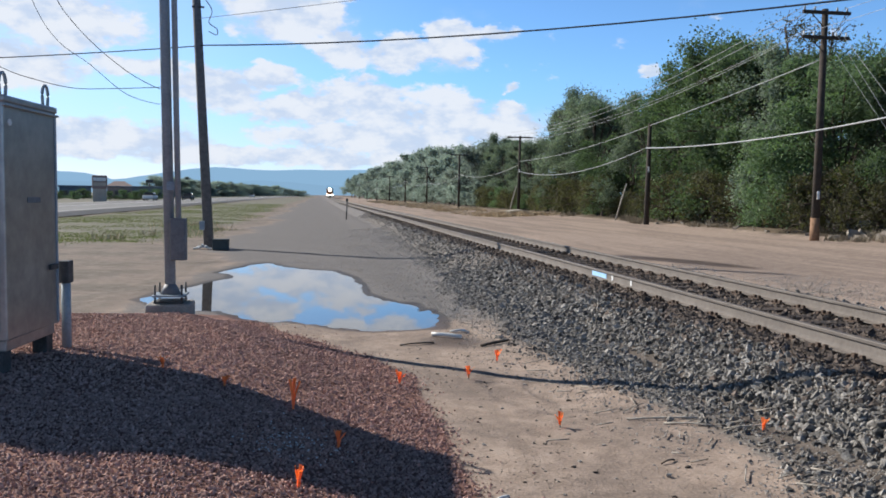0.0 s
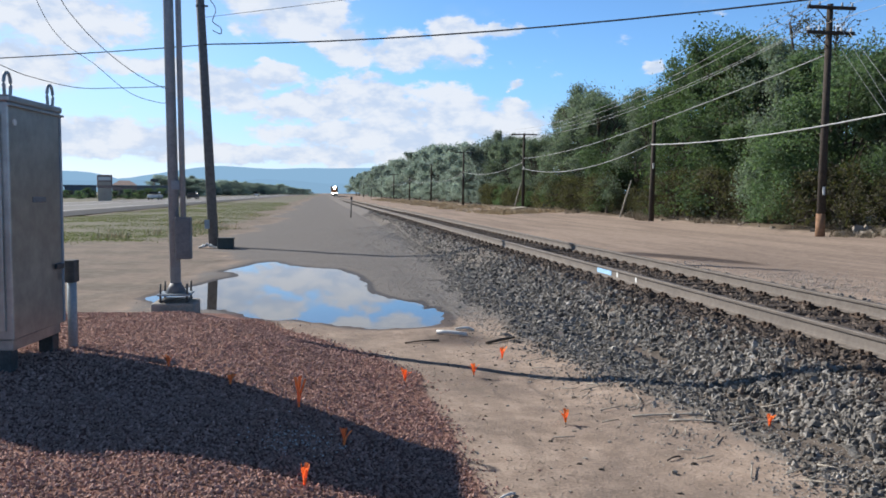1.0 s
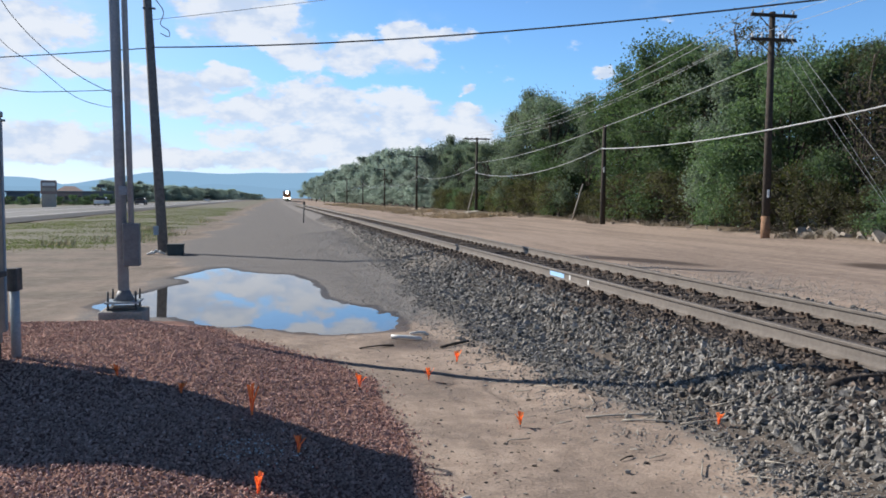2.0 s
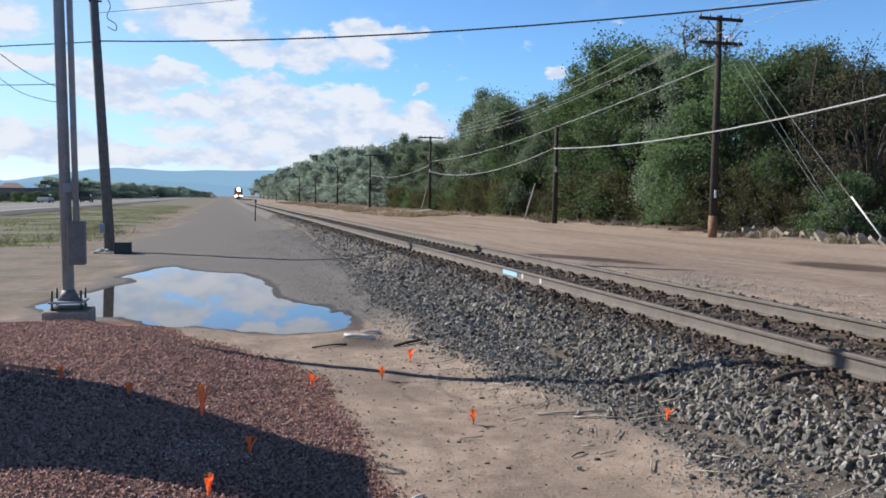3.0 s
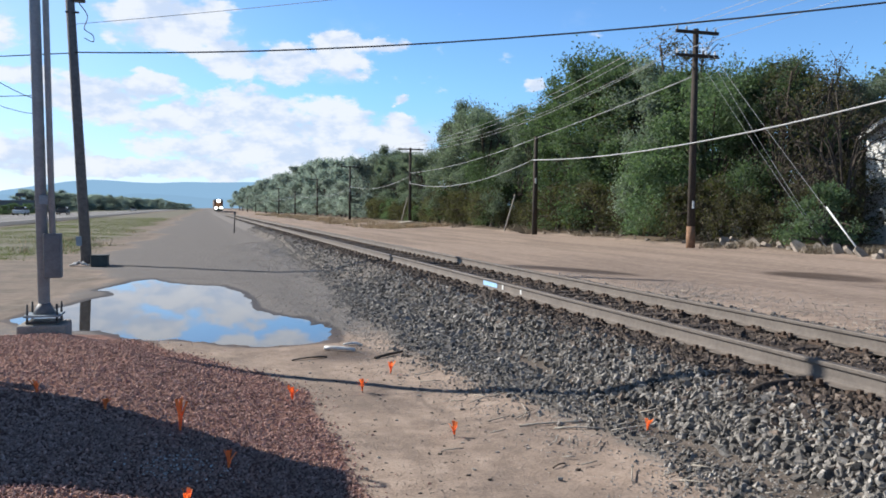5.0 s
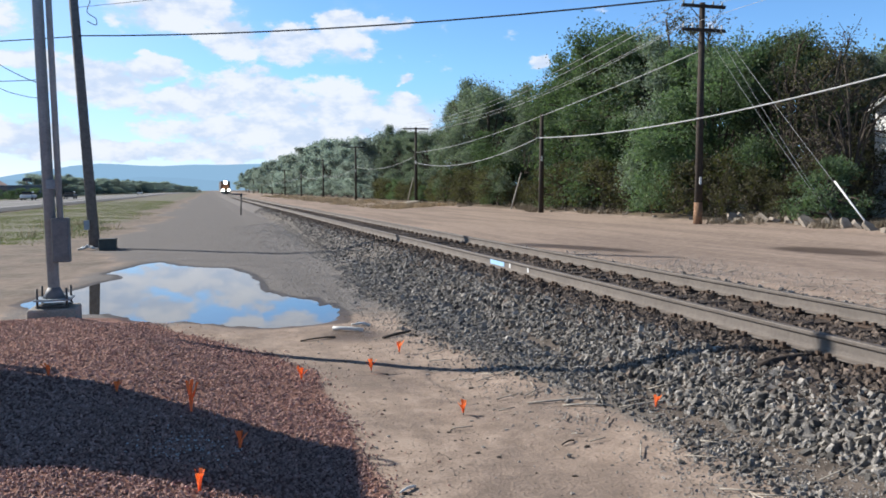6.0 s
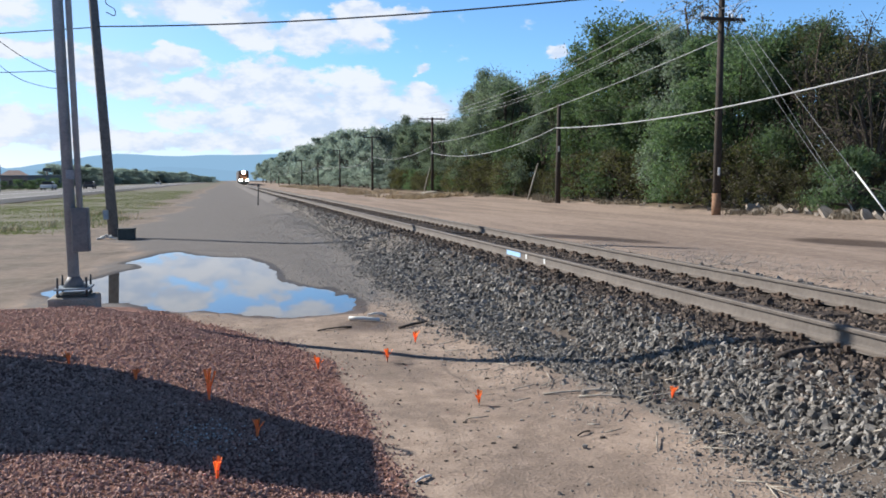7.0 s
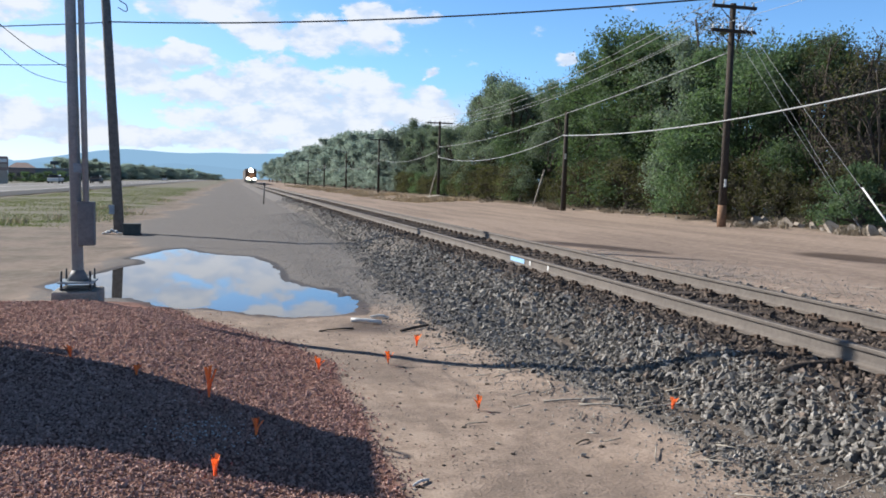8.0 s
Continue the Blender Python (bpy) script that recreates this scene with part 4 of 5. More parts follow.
rng = np.random.default_rng(77)
ROW = "trees along the track"
for k, (y, tall) in enumerate(SKYLINE):
    x = 23.4 + rng.uniform(-0.8, 0.8)
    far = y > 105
    # duller, then paler leaf colour with distance imitates haze
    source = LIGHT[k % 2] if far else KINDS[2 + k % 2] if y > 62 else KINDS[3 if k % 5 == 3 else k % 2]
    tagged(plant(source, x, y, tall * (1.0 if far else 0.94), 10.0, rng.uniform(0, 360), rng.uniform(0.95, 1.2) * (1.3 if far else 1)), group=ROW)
    if y < 130 and k % 3 != 1:
        tagged(plant(BACK, x + rng.uniform(5, 7), y + rng.uniform(1, 3), tall * rng.uniform(0.75, 0.9), 10.0, rng.uniform(0, 360), 1.25), group=ROW)
for x, y, tall in ((24.0, 38.4, 11.8), (24.6, 36.8, 11.0), (22.8, 24.6, 6.6), (23.6, 26.4, 7.4), (23.2, 28.4, 8.2), (26.0, 29.0, 8.6), (24.0, 68.5, 11.8), (24.2, 47.2, 11.4)):
    tagged(plant(TWIGGY, x, y, tall, 10.0, rng.uniform(0, 360), 1.1), group=ROW)
for source, x, y, tall, widen in ((KINDS[2], 27.8, 29.8, 7.8, 1.0), (BACK, 30.5, 28.6, 8.0, 1.2), (BACK, 35.0, 30.0, 8.6, 1.2), (KINDS[3], 25.6, 31.2, 8.2, 1.0)):
    tagged(plant(source, x, y, tall, 10.0, rng.uniform(0, 360), widen), group=ROW)
# shrubs added to fill the dark tree shade beside the house
for x, y, tall in ((22.6, 24.8, 2.4), (24.4, 26.6, 3.0), (26.5, 27.5, 3.0)):
    tagged(plant(BUSH, x, y, tall, 3.0, rng.uniform(0, 360), 1.1), group="shrubs under the trees")
y = 23.4
k = 0
while y < 330:
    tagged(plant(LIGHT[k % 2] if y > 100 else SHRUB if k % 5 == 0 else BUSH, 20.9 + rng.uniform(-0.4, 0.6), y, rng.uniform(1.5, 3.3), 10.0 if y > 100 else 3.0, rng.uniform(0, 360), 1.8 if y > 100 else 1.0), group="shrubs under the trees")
    y += rng.uniform(1.6, 2.8) * (1 if y < 110 else 2.5)
    k += 1
for k, spare in enumerate((*KINDS, *LIGHT, BACK, TWIGGY, BUSH, SHRUB)):      # the first of each kind stands in the far wood
    spare.matrix_basis = pose(31.0 + 2 * (k % 3), 120.0 + 15 * k, ground_at(32.0, 120.0 + 15 * k) - 0.05)
    tagged(spare, group=ROW)

# ---- highway and far things ----
def build_road():
    ys = [-200, -50, 0, 20, 40, 60, 80, 110, 150, 200, 300, 500, 900, 1600, 3000]
    bm = bmesh.new()
    rows = [[bm.verts.new((x, y, 0.30)) for x in (-17.2, -31.0)] + [bm.verts.new((x, y, 0.02)) for x in (-31.6, -16.6)] for y in ys]
    for a, b in zip(rows, rows[1:]):
        for i in range(4):
            bm.faces.new((a[i], a[(i + 1) % 4], b[(i + 1) % 4], b[i]))
    bmesh.ops.recalc_face_normals(bm, faces=bm.faces[:])
    tagged(part("road", bm, M["asphalt"]), "wide worn grey asphalt highway", "road", kind="structure")
    line = M["white"]
    for x in (-18.0, -24.0, -30.2):
        bm = box((0.15, 2400.0, 0.006), (x, 1100, 0.307))
        tagged(part("road_line", bm, line), "white painted road line", "road marking", kind="structure")


build_road()


RIDGE_AZ = [-30, -16.2, -14.4, -12.9, -11.7, -9.6, -8.5, -6.7, -4.8, -2.9, -0.6, 1.75, 3.3, 20]
RIDGE_EL = [1.5, 1.34, 1.27, 0.83, 1.08, 1.46, 1.67, 1.87, 1.79, 1.68, 1.80, 1.84, 1.83, 1.7]


def ridge(name, radius, az0, az1, base, amp, seed, colour, label):
    bm = bmesh.new()
    low, high, n = [], [], 160
    for k in range(n + 1):
        a = radians(az0 + (az1 - az0) * k / n)
        e = (base if base < 1 else float(np.interp(math.degrees(a), RIDGE_AZ, RIDGE_EL))) + amp * (noise.noise(Vector((a * 9, seed, 0))) + 0.5 * noise.noise(Vector((a * 23, seed, 1))) + 0.25 * noise.noise(Vector((a * 60, seed, 2))))
        low.append(bm.verts.new((radius * math.sin(a), radius * math.cos(a), -20)))
        high.append(bm.verts.new((radius * 1.04 * math.sin(a), radius * 1.04 * math.cos(a), 1.7 + radius * math.tan(radians(e)))))
    for i in range(n):
        bm.faces.new((low[i], low[i + 1], high[i + 1], high[i]))
    tagged(part(name, bm, colour), label, "mountains", kind="structure")


# backdrop ridges glow by themselves: daylight and haze are put into their colour
hill = glow("glowing hazy blue mountain slopes", (0.195, 0.335, 0.49), 1.0)
hill_near = glow("glowing hazy blue foothills", (0.182, 0.312, 0.455), 1.0)
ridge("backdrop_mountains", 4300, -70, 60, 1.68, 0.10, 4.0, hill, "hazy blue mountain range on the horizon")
ridge("backdrop_foothills", 3900, -70, 60, 0.75, 0.35, 8.0, hill_near, "lower glowing hazy blue foothills on the horizon")


def polar(az, dist):
    return dist * math.sin(radians(az)), dist * math.cos(radians(az))


# a far belt of trees and low buildings beyond the highway
rng = np.random.default_rng(91)
for k in range(34):
    a = -10.2 + 9.4 * k / 33 + rng.uniform(-0.1, 0.1)
    dist = 300 + 14 * k + rng.uniform(-20, 20)
    x, y = polar(a, dist)
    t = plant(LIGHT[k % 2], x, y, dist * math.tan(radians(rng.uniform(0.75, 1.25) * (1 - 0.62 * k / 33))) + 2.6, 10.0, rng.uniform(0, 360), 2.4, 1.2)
    tagged(t, group="far trees beyond the highway")


def build_building(az, dist, wide, deep, tall, wall, roof, label, windows):
    x, y = polar(az, dist)
    b = thing("building", label, "building", (x, y, 0.0), -az)
    part("wall", box((wide, deep, tall), (0, 0, tall / 2)), wall, b)
    part("roof", box((wide + 0.8, deep + 0.8, 0.5), (0, 0, tall + 0.2), 0.1), roof, b)
    for k in range(windows):
        w = part("window", box((wide / windows * 0.6, 0.1, tall * 0.4), (-wide / 2 + wide / windows * (k + 0.5), -deep / 2 - 0.03, tall * 0.45)), M["glass"], b)
    return b


# brick and roof colours are lightened towards blue-grey as painted haze
brick = surface("red-brown brick wall greyed for haze", (0.21, 0.155, 0.14), (0.30, 0.225, 0.205), 1.0, 0.9, 0.2)
tan_wall = surface("tan stucco wall", (0.34, 0.29, 0.24), (0.46, 0.40, 0.33), 1.0, 0.9, 0.2)
dark_roof = surface("dark roof felt blued for haze", (0.11, 0.125, 0.14), (0.17, 0.19, 0.21), 1.0, 0.9, 0.2)
shop = build_building(-12.7, 300, 7.8, 10, 3.4, brick, dark_roof, "low red-brown roadside shop with a hipped roof", 4)
bm = bmesh.new()
v = [bm.verts.new(p) for p in ((-4.3, -5.5, 3.8), (4.3, -5.5, 3.8), (4.3, 5.5, 3.8), (-4.3, 5.5, 3.8), (-1.6, 0, 5.5), (1.6, 0, 5.5))]
for f in ((0, 1, 5, 4), (1, 2, 5), (2, 3, 4, 5), (3, 0, 4), (3, 2, 1, 0)):
    bm.faces.new([v[i] for i in f])
part("hipped_roof", bm, brick, shop, "red-brown hipped roof")
build_building(-11.0, 260, 8.4, 12, 3.1, dark_roof, dark_roof, "low dark roadside building with a flat roof", 4)
build_building(-15.35, 250, 8.0, 12, 3.0, dark_roof, dark_roof, "low dark roadside building with a flat roof", 3)
build_building(-17.6, 240, 9.0, 12, 2.6, tan_wall, dark_roof, "low tan roadside building with a flat roof", 4)
for k in range(9):      # shrubs in front of the roadside buildings
    x, y = polar(-16.4 + 0.75 * k + rng.uniform(-0.2, 0.2), 205 + rng.uniform(-10, 10))
    tagged(plant(SHRUB, x, y, rng.uniform(1.6, 2.6), 3.0, rng.uniform(0, 360), 1.3), group="shrubs by the highway")
x, y = polar(-13.9, 135)
sign = thing("pylon_sign", "tall brown roadside pylon sign with blank panels", "sign", (x, y, 0), 13.9)
part("post", box((2.0, 0.6, 2.2), (0, 0, 1.1), 0.05), tan_wall, sign)
part("cabinet", box((2.2, 0.7, 2.1), (0, 0, 3.2), 0.2), brick, sign)
part("panel", box((1.8, 0.06, 0.5), (0, -0.37, 3.65)), M["white"], sign)
part("panel", box((1.8, 0.06, 0.5), (0, -0.37, 2.9)), tan_wall, sign)
x, y = polar(-10.85, 270)
board = thing("billboard", "small dark billboard on a single post", "billboard", (x, y, 0), 10.8)
part("post", rod((0, 0, 0), (0, 0, 5.0), 0.2, None, 8), M["dark_steel"], board)
part("board", box((2.2, 0.3, 0.9), (0, 0, 5.3), 0.03), M["dark_steel"], board)


def build_white_house():
    """A small gabled house; its gable looks towards the track."""
    half, eave, peak, deep = 2.05, 4.35, 5.25, 7.0
    h = thing("white_house", "white clapboard house behind trees in dappled shade", "house", (25.75, 24.25, 0.35))
    bm = bmesh.new()
    v = [bm.verts.new((x, y, z)) for x in (0.0, deep) for y, z in ((-half, 0), (half, 0), (half, eave), (0, peak), (-half, eave))]
    for f in ((0, 1, 2, 3, 4), (9, 8, 7, 6, 5), (0, 5, 6, 1), (1, 6, 7, 2), (2, 7, 8, 3), (3, 8, 9, 4), (4, 9, 5, 0)):
        bm.faces.new([v[i] for i in f])
    bmesh.ops.recalc_face_normals(bm, faces=bm.faces[:])
    part("wall", bm, M["white"], h)
    tilt = math.degrees(math.atan2(peak - eave, half))
    run = math.hypot(half + 0.12, (peak - eave) * (half + 0.12) / half)
    shingle = surface("grey shingles", (0.16, 0.155, 0.15), (0.27, 0.26, 0.25), 2, 0.9, 0.3)
    for sy in (-1, 1):
        mid = (deep / 2 - 0.05, sy * (half + 0.12) / 2, peak + 0.06 - (peak - eave) * (half + 0.12) / half / 2)
        part("roof", box((deep + 0.6, run, 0.09), mid, 0.01, turn=(-sy * tilt, 0, 0)), shingle, h)
        part("fascia", box((0.05, run + 0.02, 0.17), (-0.38, mid[1], mid[2] - 0.02), 0.008, turn=(-sy * tilt, 0, 0)), M["white"], h)
    board = None
    for k in range(27):
        if board is None:
            ob = part("siding_board", box((0.03, 2 * half - 0.04, 0.15), (0, 0, 0), 0.006, turn=(0, 4, 0)), M["white"], h)
            board = ob.data
        else:
            ob = new("siding_board", board)
            ob.parent = h
        ob.location = (-0.02, 0, 0.14 + 0.155 * k)
    for sy in (-1, 1):
        part("corner_board", box((0.05, 0.14, eave - 0.05), (-0.035, sy * (half - 0.05), eave / 2), 0.006), M["white"], h)
    door = part("door", box((0.05, 1.0, 2.5), (-0.055, -0.65, 1.75), 0.008), M["dark_steel"], h, "dark front door")
    for sy in (-1.22, -0.08):
        part("frame", box((0.09, 0.12, 2.65), (-0.06, sy, 1.8), 0.006), M["white"], door)
    window = part("window", box((0.05, 0.55, 0.75), (-0.05, 0.45, 3.55)), M["glass"], h)
    part("frame", box((0.07, 0.05, 0.85), (-0.06, 0.15, 3.55), 0.005), M["white"], window)
    part("frame", box((0.07, 0.05, 0.85), (-0.06, 0.75, 3.55), 0.005), M["white"], window)
    part("sill", box((0.12, 0.75, 0.06), (-0.08, 0.45, 3.14), 0.005), M["white"], window)
    part("step", box((0.9, 1.5, 0.45), (-0.5, -0.65, 0.15), 0.03), M["concrete"], h, "concrete doorstep")
    part("plinth", box((deep, 2 * half + 0.06, 0.5), (deep / 2 - 0.03, 0, -0.05), 0.02), M["concrete"], h)


build_white_house()


# ---- train ----
yellow = surface("orange locomotive paint", (0.10, 0.042, 0.018), (0.14, 0.058, 0.022), 1.0, 0.45, 0.05)
dark_paint = surface("dark green locomotive paint", (0.03, 0.035, 0.03), (0.06, 0.065, 0.06), 1.0, 0.5, 0.05)
car_paint = surface("dull dark freight car paint", (0.07, 0.058, 0.054), (0.12, 0.10, 0.092), 1.0, 0.7, 0.1)
lamp = glow("bright headlamp", (1.0, 0.97, 0.88), 30.0)


def build_loco():
    t = thing("locomotive", "orange and dark diesel locomotive with bright headlights", "locomotive", (MID, 320, TIE_TOP + 0.18))
    part("frame", box((3.0, 21.0, 0.5), (0, 10.8, 1.35), 0.05), dark_paint, t)
    part("nose", box((1.9, 2.2, 1.7), (0, 1.6, 2.4), 0.15), yellow, t)
    part("cab", box((3.05, 2.6, 2.7), (0, 3.8, 2.9), 0.15), yellow, t)
    part("hood", box((1.9, 14.5, 2.5), (0, 12.4, 2.8), 0.1), dark_paint, t)
    part("pilot", box((2.8, 0.25, 0.9), (0, 0.35, 0.65), 0.05), dark_paint, t)
    for sx in (-0.75, 0.75):
        part("windscreen", box((1.1, 0.05, 0.6), (sx, 2.48, 3.75)), M["glass"], t)
        # lamp discs are oversized, so the shape itself carries their glare
        part("ditch_light", rod((sx * 1.2, 0.15, 1.15), (sx * 1.2, 0.22, 1.25), 0.48, None, 12), lamp, t, "glowing ditch light widened for glare")
    part("headlight", rod((0, 2.36, 3.75), (0, 2.44, 3.75), 0.56, None, 12), lamp, t, "glowing headlight widened for glare")
    for y in (3.6, 17.6):
        part("bogie", box((2.3, 4.2, 0.6), (0, y, 0.62), 0.08), dark_paint, t)
        for dy in (-1.6, 0, 1.6):
            part("wheel", rod((-0.8, y + dy, 0.5), (0.8, y + dy, 0.5), 0.5, None, 16), M["dark_steel"], t)
    return t


def build_wagon(y0):
    t = thing("freight_wagon", "dull dark covered freight wagon", "freight wagon", (MID, y0, TIE_TOP + 0.18), 0.0, "wagons of the train")
    part("body", box((3.0, 16.0, 3.2), (0, 8.0, 2.7), 0.1), car_paint, t)
    part("roof", box((3.1, 16.1, 0.2), (0, 8.0, 4.35), 0.06), dark_paint, t)
    for y in (2.2, 13.8):
        part("bogie", box((2.3, 2.6, 0.6), (0, y, 0.62), 0.08), dark_paint, t)
        for dy in (-0.9, 0.9):
            part("wheel", rod((-0.8, y + dy, 0.45), (0.8, y + dy, 0.45), 0.45, None, 14), M["dark_steel"], t)
    return t


TRAIN = [(build_loco(), 0.0), (build_wagon(345), 22.5)]
for k in range(1, 7):
    TRAIN.append((copy_thing(TRAIN[1][0], pose(MID, 345 + 17.2 * k, TIE_TOP + 0.18)), 22.5 + 17.2 * k))

# ---- wires over the verge ----
def build_slack(points, radius):
    tagged(part("slack_cable", tube(smooth_line(points, 6), radius, 5), M["wire"]), "slack dark cable hanging from the mast", "cable", "slack cables at the mast")


build_wire((-3.8, 28.25, 6.6), (-26.0, 29.6, 5.3), 0.25, 0.018, M["wire"], "dark cable running off over the verge")
build_slack([(-1.92, 11.2, 3.1), (-2.09, 11.2, 3.08), (-2.59, 11.2, 3.05), (-3.08, 11.2, 3.04), (-3.56, 11.2, 3.14), (-3.96, 11.2, 3.28), (-4.99, 11.2, 3.79)], 0.005)
build_slack([(-1.92, 11.2, 3.04), (-2.09, 11.2, 3.1), (-2.37, 11.2, 3.25), (-2.73, 11.2, 3.53), (-3.06, 11.2, 3.87), (-3.31, 11.2, 4.25), (-3.83, 11.2, 5.36)], 0.005)
build_slack([(-1.92, 11.2, 2.87), (-2.1, 11.2, 2.88), (-2.45, 11.2, 3.0), (-2.87, 11.2, 3.35), (-3.27, 11.2, 3.65), (-3.56, 11.2, 4.14), (-4.0, 11.2, 5.36)], 0.004)
GUY = "taut steel guy wire anchored in the ground"
build_wire((LINE_X + 0.3, 27.6, 8.2), (20.6, 22.6, 0.35), 0.1, 0.007, M["bright_wire"], GUY)
build_wire((LINE_X + 0.2, 27.6, 7.6), (20.4, 22.4, 0.35), 0.1, 0.007, M["bright_wire"], GUY)
build_wire((LINE_X + 0.3, 27.6, 8.4), (19.5, 19.85, 0.2), 0.1, 0.007, M["bright_wire"], GUY)


def build_guy_guard():
    a, b = Vector((19.5, 19.85, 0.2)), Vector((LINE_X + 0.3, 27.6, 8.4))
    tagged(part("guy_guard", rod(a, a.lerp(b, 0.20), 0.026, None, 10), M["white"]), "white plastic guard on a guy wire", "guy guard")


build_guy_guard()


def build_leaning_post():
    x, y = 19.3, 50.0
    g = ground_at(x, y)
    tagged(part("leaning_post", rod((x, y, g - 0.1), (x + 0.75, y, g + 2.4), 0.06, 0.045, 8), M["pale_wood"]), "grey weathered post leaning by the shrubs", "post")


build_leaning_post()


def build_slab():
    t = thing("concrete_slab", "pale broken concrete slab at a pole's foot", "concrete slab", (18.0, 69.5, ground_at(18.0, 69.5)), 8.0)
    part("slab", box((1.3, 0.8, 0.42), (-0.55, 0, 0.15), 0.06, turn=(4, -6, 10)), M["pale_wood"], t)
    part("slab", box((1.1, 0.7, 0.36), (0.65, 0.1, 0.12), 0.06, turn=(-3, 9, -12)), M["pale_wood"], t)


build_slab()


def build_thin_post():
    x, y = 18.6, 76.0
    g = ground_at(x, y)
    tagged(part("leaning_post", rod((x, y, g - 0.1), (x + 0.7, y, g + 2.6), 0.06, 0.045, 8), M["pale_wood"]), "pale weathered post leaning towards the trees", "post")


build_thin_post()


def build_track_sign():
    x, y = 2.4, 60.5
    s = thing("track_marker", "thin dark steel trackside marker post", "marker post", (x, y, ground_at(x, y)))
    part("post", rod((0, 0, -0.1), (0.05, 0, 1.55), 0.045, None, 8), M["dark_steel"], s)
    part("plate", box((0.16, 0.02, 0.22), (0.05, -0.05, 1.45), 0.004), M["dark_steel"], s)


build_track_sign()


# ---- paint marks on the near rail ----
def rail_tag(y, length, material, label):
    tagged(part("rail_tag", box((0.006, length, 0.085), (NEAR_RAIL - 0.014, y, TIE_TOP + 0.103), 0.002), material), label, "paint mark", "marks on the rail")


rail_tag(13.32, 0.7, M["blue"], "pale blue painted patch on the rail web")
rail_tag(12.7, 0.07, M["white"], "white painted stripe on the rail web")
rail_tag(11.9, 0.06, M["white"], "white painted stripe on the rail web")


# ---- loose bits on the dirt ----
def build_stick(x, y, length, turn, material, label, radius=0.018):
    g = ground_at(x, y)
    a = radians(turn)
    pts = [(x + math.cos(a) * length * s, y + math.sin(a) * length * s, ground_at(x + math.cos(a) * length * s, y + math.sin(a) * length * s) + radius + 0.012 * math.sin(s * 3)) for s in (0, 0.25, 0.5, 0.75, 1)]
    tagged(part("stick", tube(pts, radius, 6, wobble=0.5), material), label, "stick", "sticks and laths on the dirt")


build_stick(1.52, 10.28, 0.40, -25, M["white"], "pale splintered lath on damp dirt", 0.026)
build_stick(1.80, 10.50, 0.26, 10, M["white"], "pale splintered lath on damp dirt", 0.016)
build_stick(2.02, 9.55, 0.42, 22, M["bark"], "dark brown stick on damp dirt", 0.018)
build_stick(1.05, 9.75, 0.45, 15, M["bark"], "dark brown stick on damp dirt", 0.010)
build_stick(2.52, 6.15, 0.55, -20, M["pale_wood"], "pale dry stalk at the ballast's edge", 0.008)
build_stick(2.75, 5.95, 0.40, -35, M["pale_wood"], "pale dry stalk at the ballast's edge", 0.007)
build_stick(3.10, 5.65, 0.45, -12, M["pale_wood"], "pale dry stalk at the ballast's edge", 0.008)
build_stick(2.35, 5.1, 0.12, 20, M["bark"], "dark brown stick on dry dirt", 0.009)
build_stick(4.15, 5.35, 0.60, 6, M["sleeper"], "broken dark sleeper splinter on ballast", 0.030)
build_stick(1.07, 4.62, 0.14, 35, M["white"], "bleached white splinter on dirt", 0.008)

pebble_me = [mesh_from("stone", v.tolist(), f.tolist(), M["stone"]) for v, f in stone_shapes(40, 5)]
boulder_me = [mesh_from("boulder", v.tolist(), f.tolist(), M["rubble"]) for v, f in stone_shapes(47, 5)]
rng = np.random.default_rng(44)
for k in range(45):
    x, y = rng.uniform(0.9, 2.6), rng.uniform(4.0, 9.8)
    s = rng.uniform(0.012, 0.04)
    ob = new("stone", pebble_me[k % 5])
    ob.matrix_basis = pose(x, y, ground_at(x, y) + s * 0.05, 0, 0, rng.uniform(0, 360)) @ Matrix.Diagonal((s * 1.2, s, s * 0.55, 1))
    tagged(ob, "small loose pale stone on dry dirt", "stone", "loose stones on the dirt")
for k in range(46):
    y = 12 + 34 * k / 46 + rng.uniform(-0.4, 0.4)
    x = 19.7 + rng.uniform(-0.5, 0.7)
    s = rng.uniform(0.12, 0.34) * (1.3 if 17 < y < 28 else 0.8)
    ob = new("boulder", boulder_me[k % 5])
    ob.matrix_basis = pose(x, y, ground_at(x, y) + s * 0.15, 0, 0, rng.uniform(0, 360)) @ Matrix.Diagonal((s * 1.3, s, s * 0.7, 1))
    tagged(ob, "broken brown stone slab at the foot of shrubs", "boulder", "broken slabs under the trees")


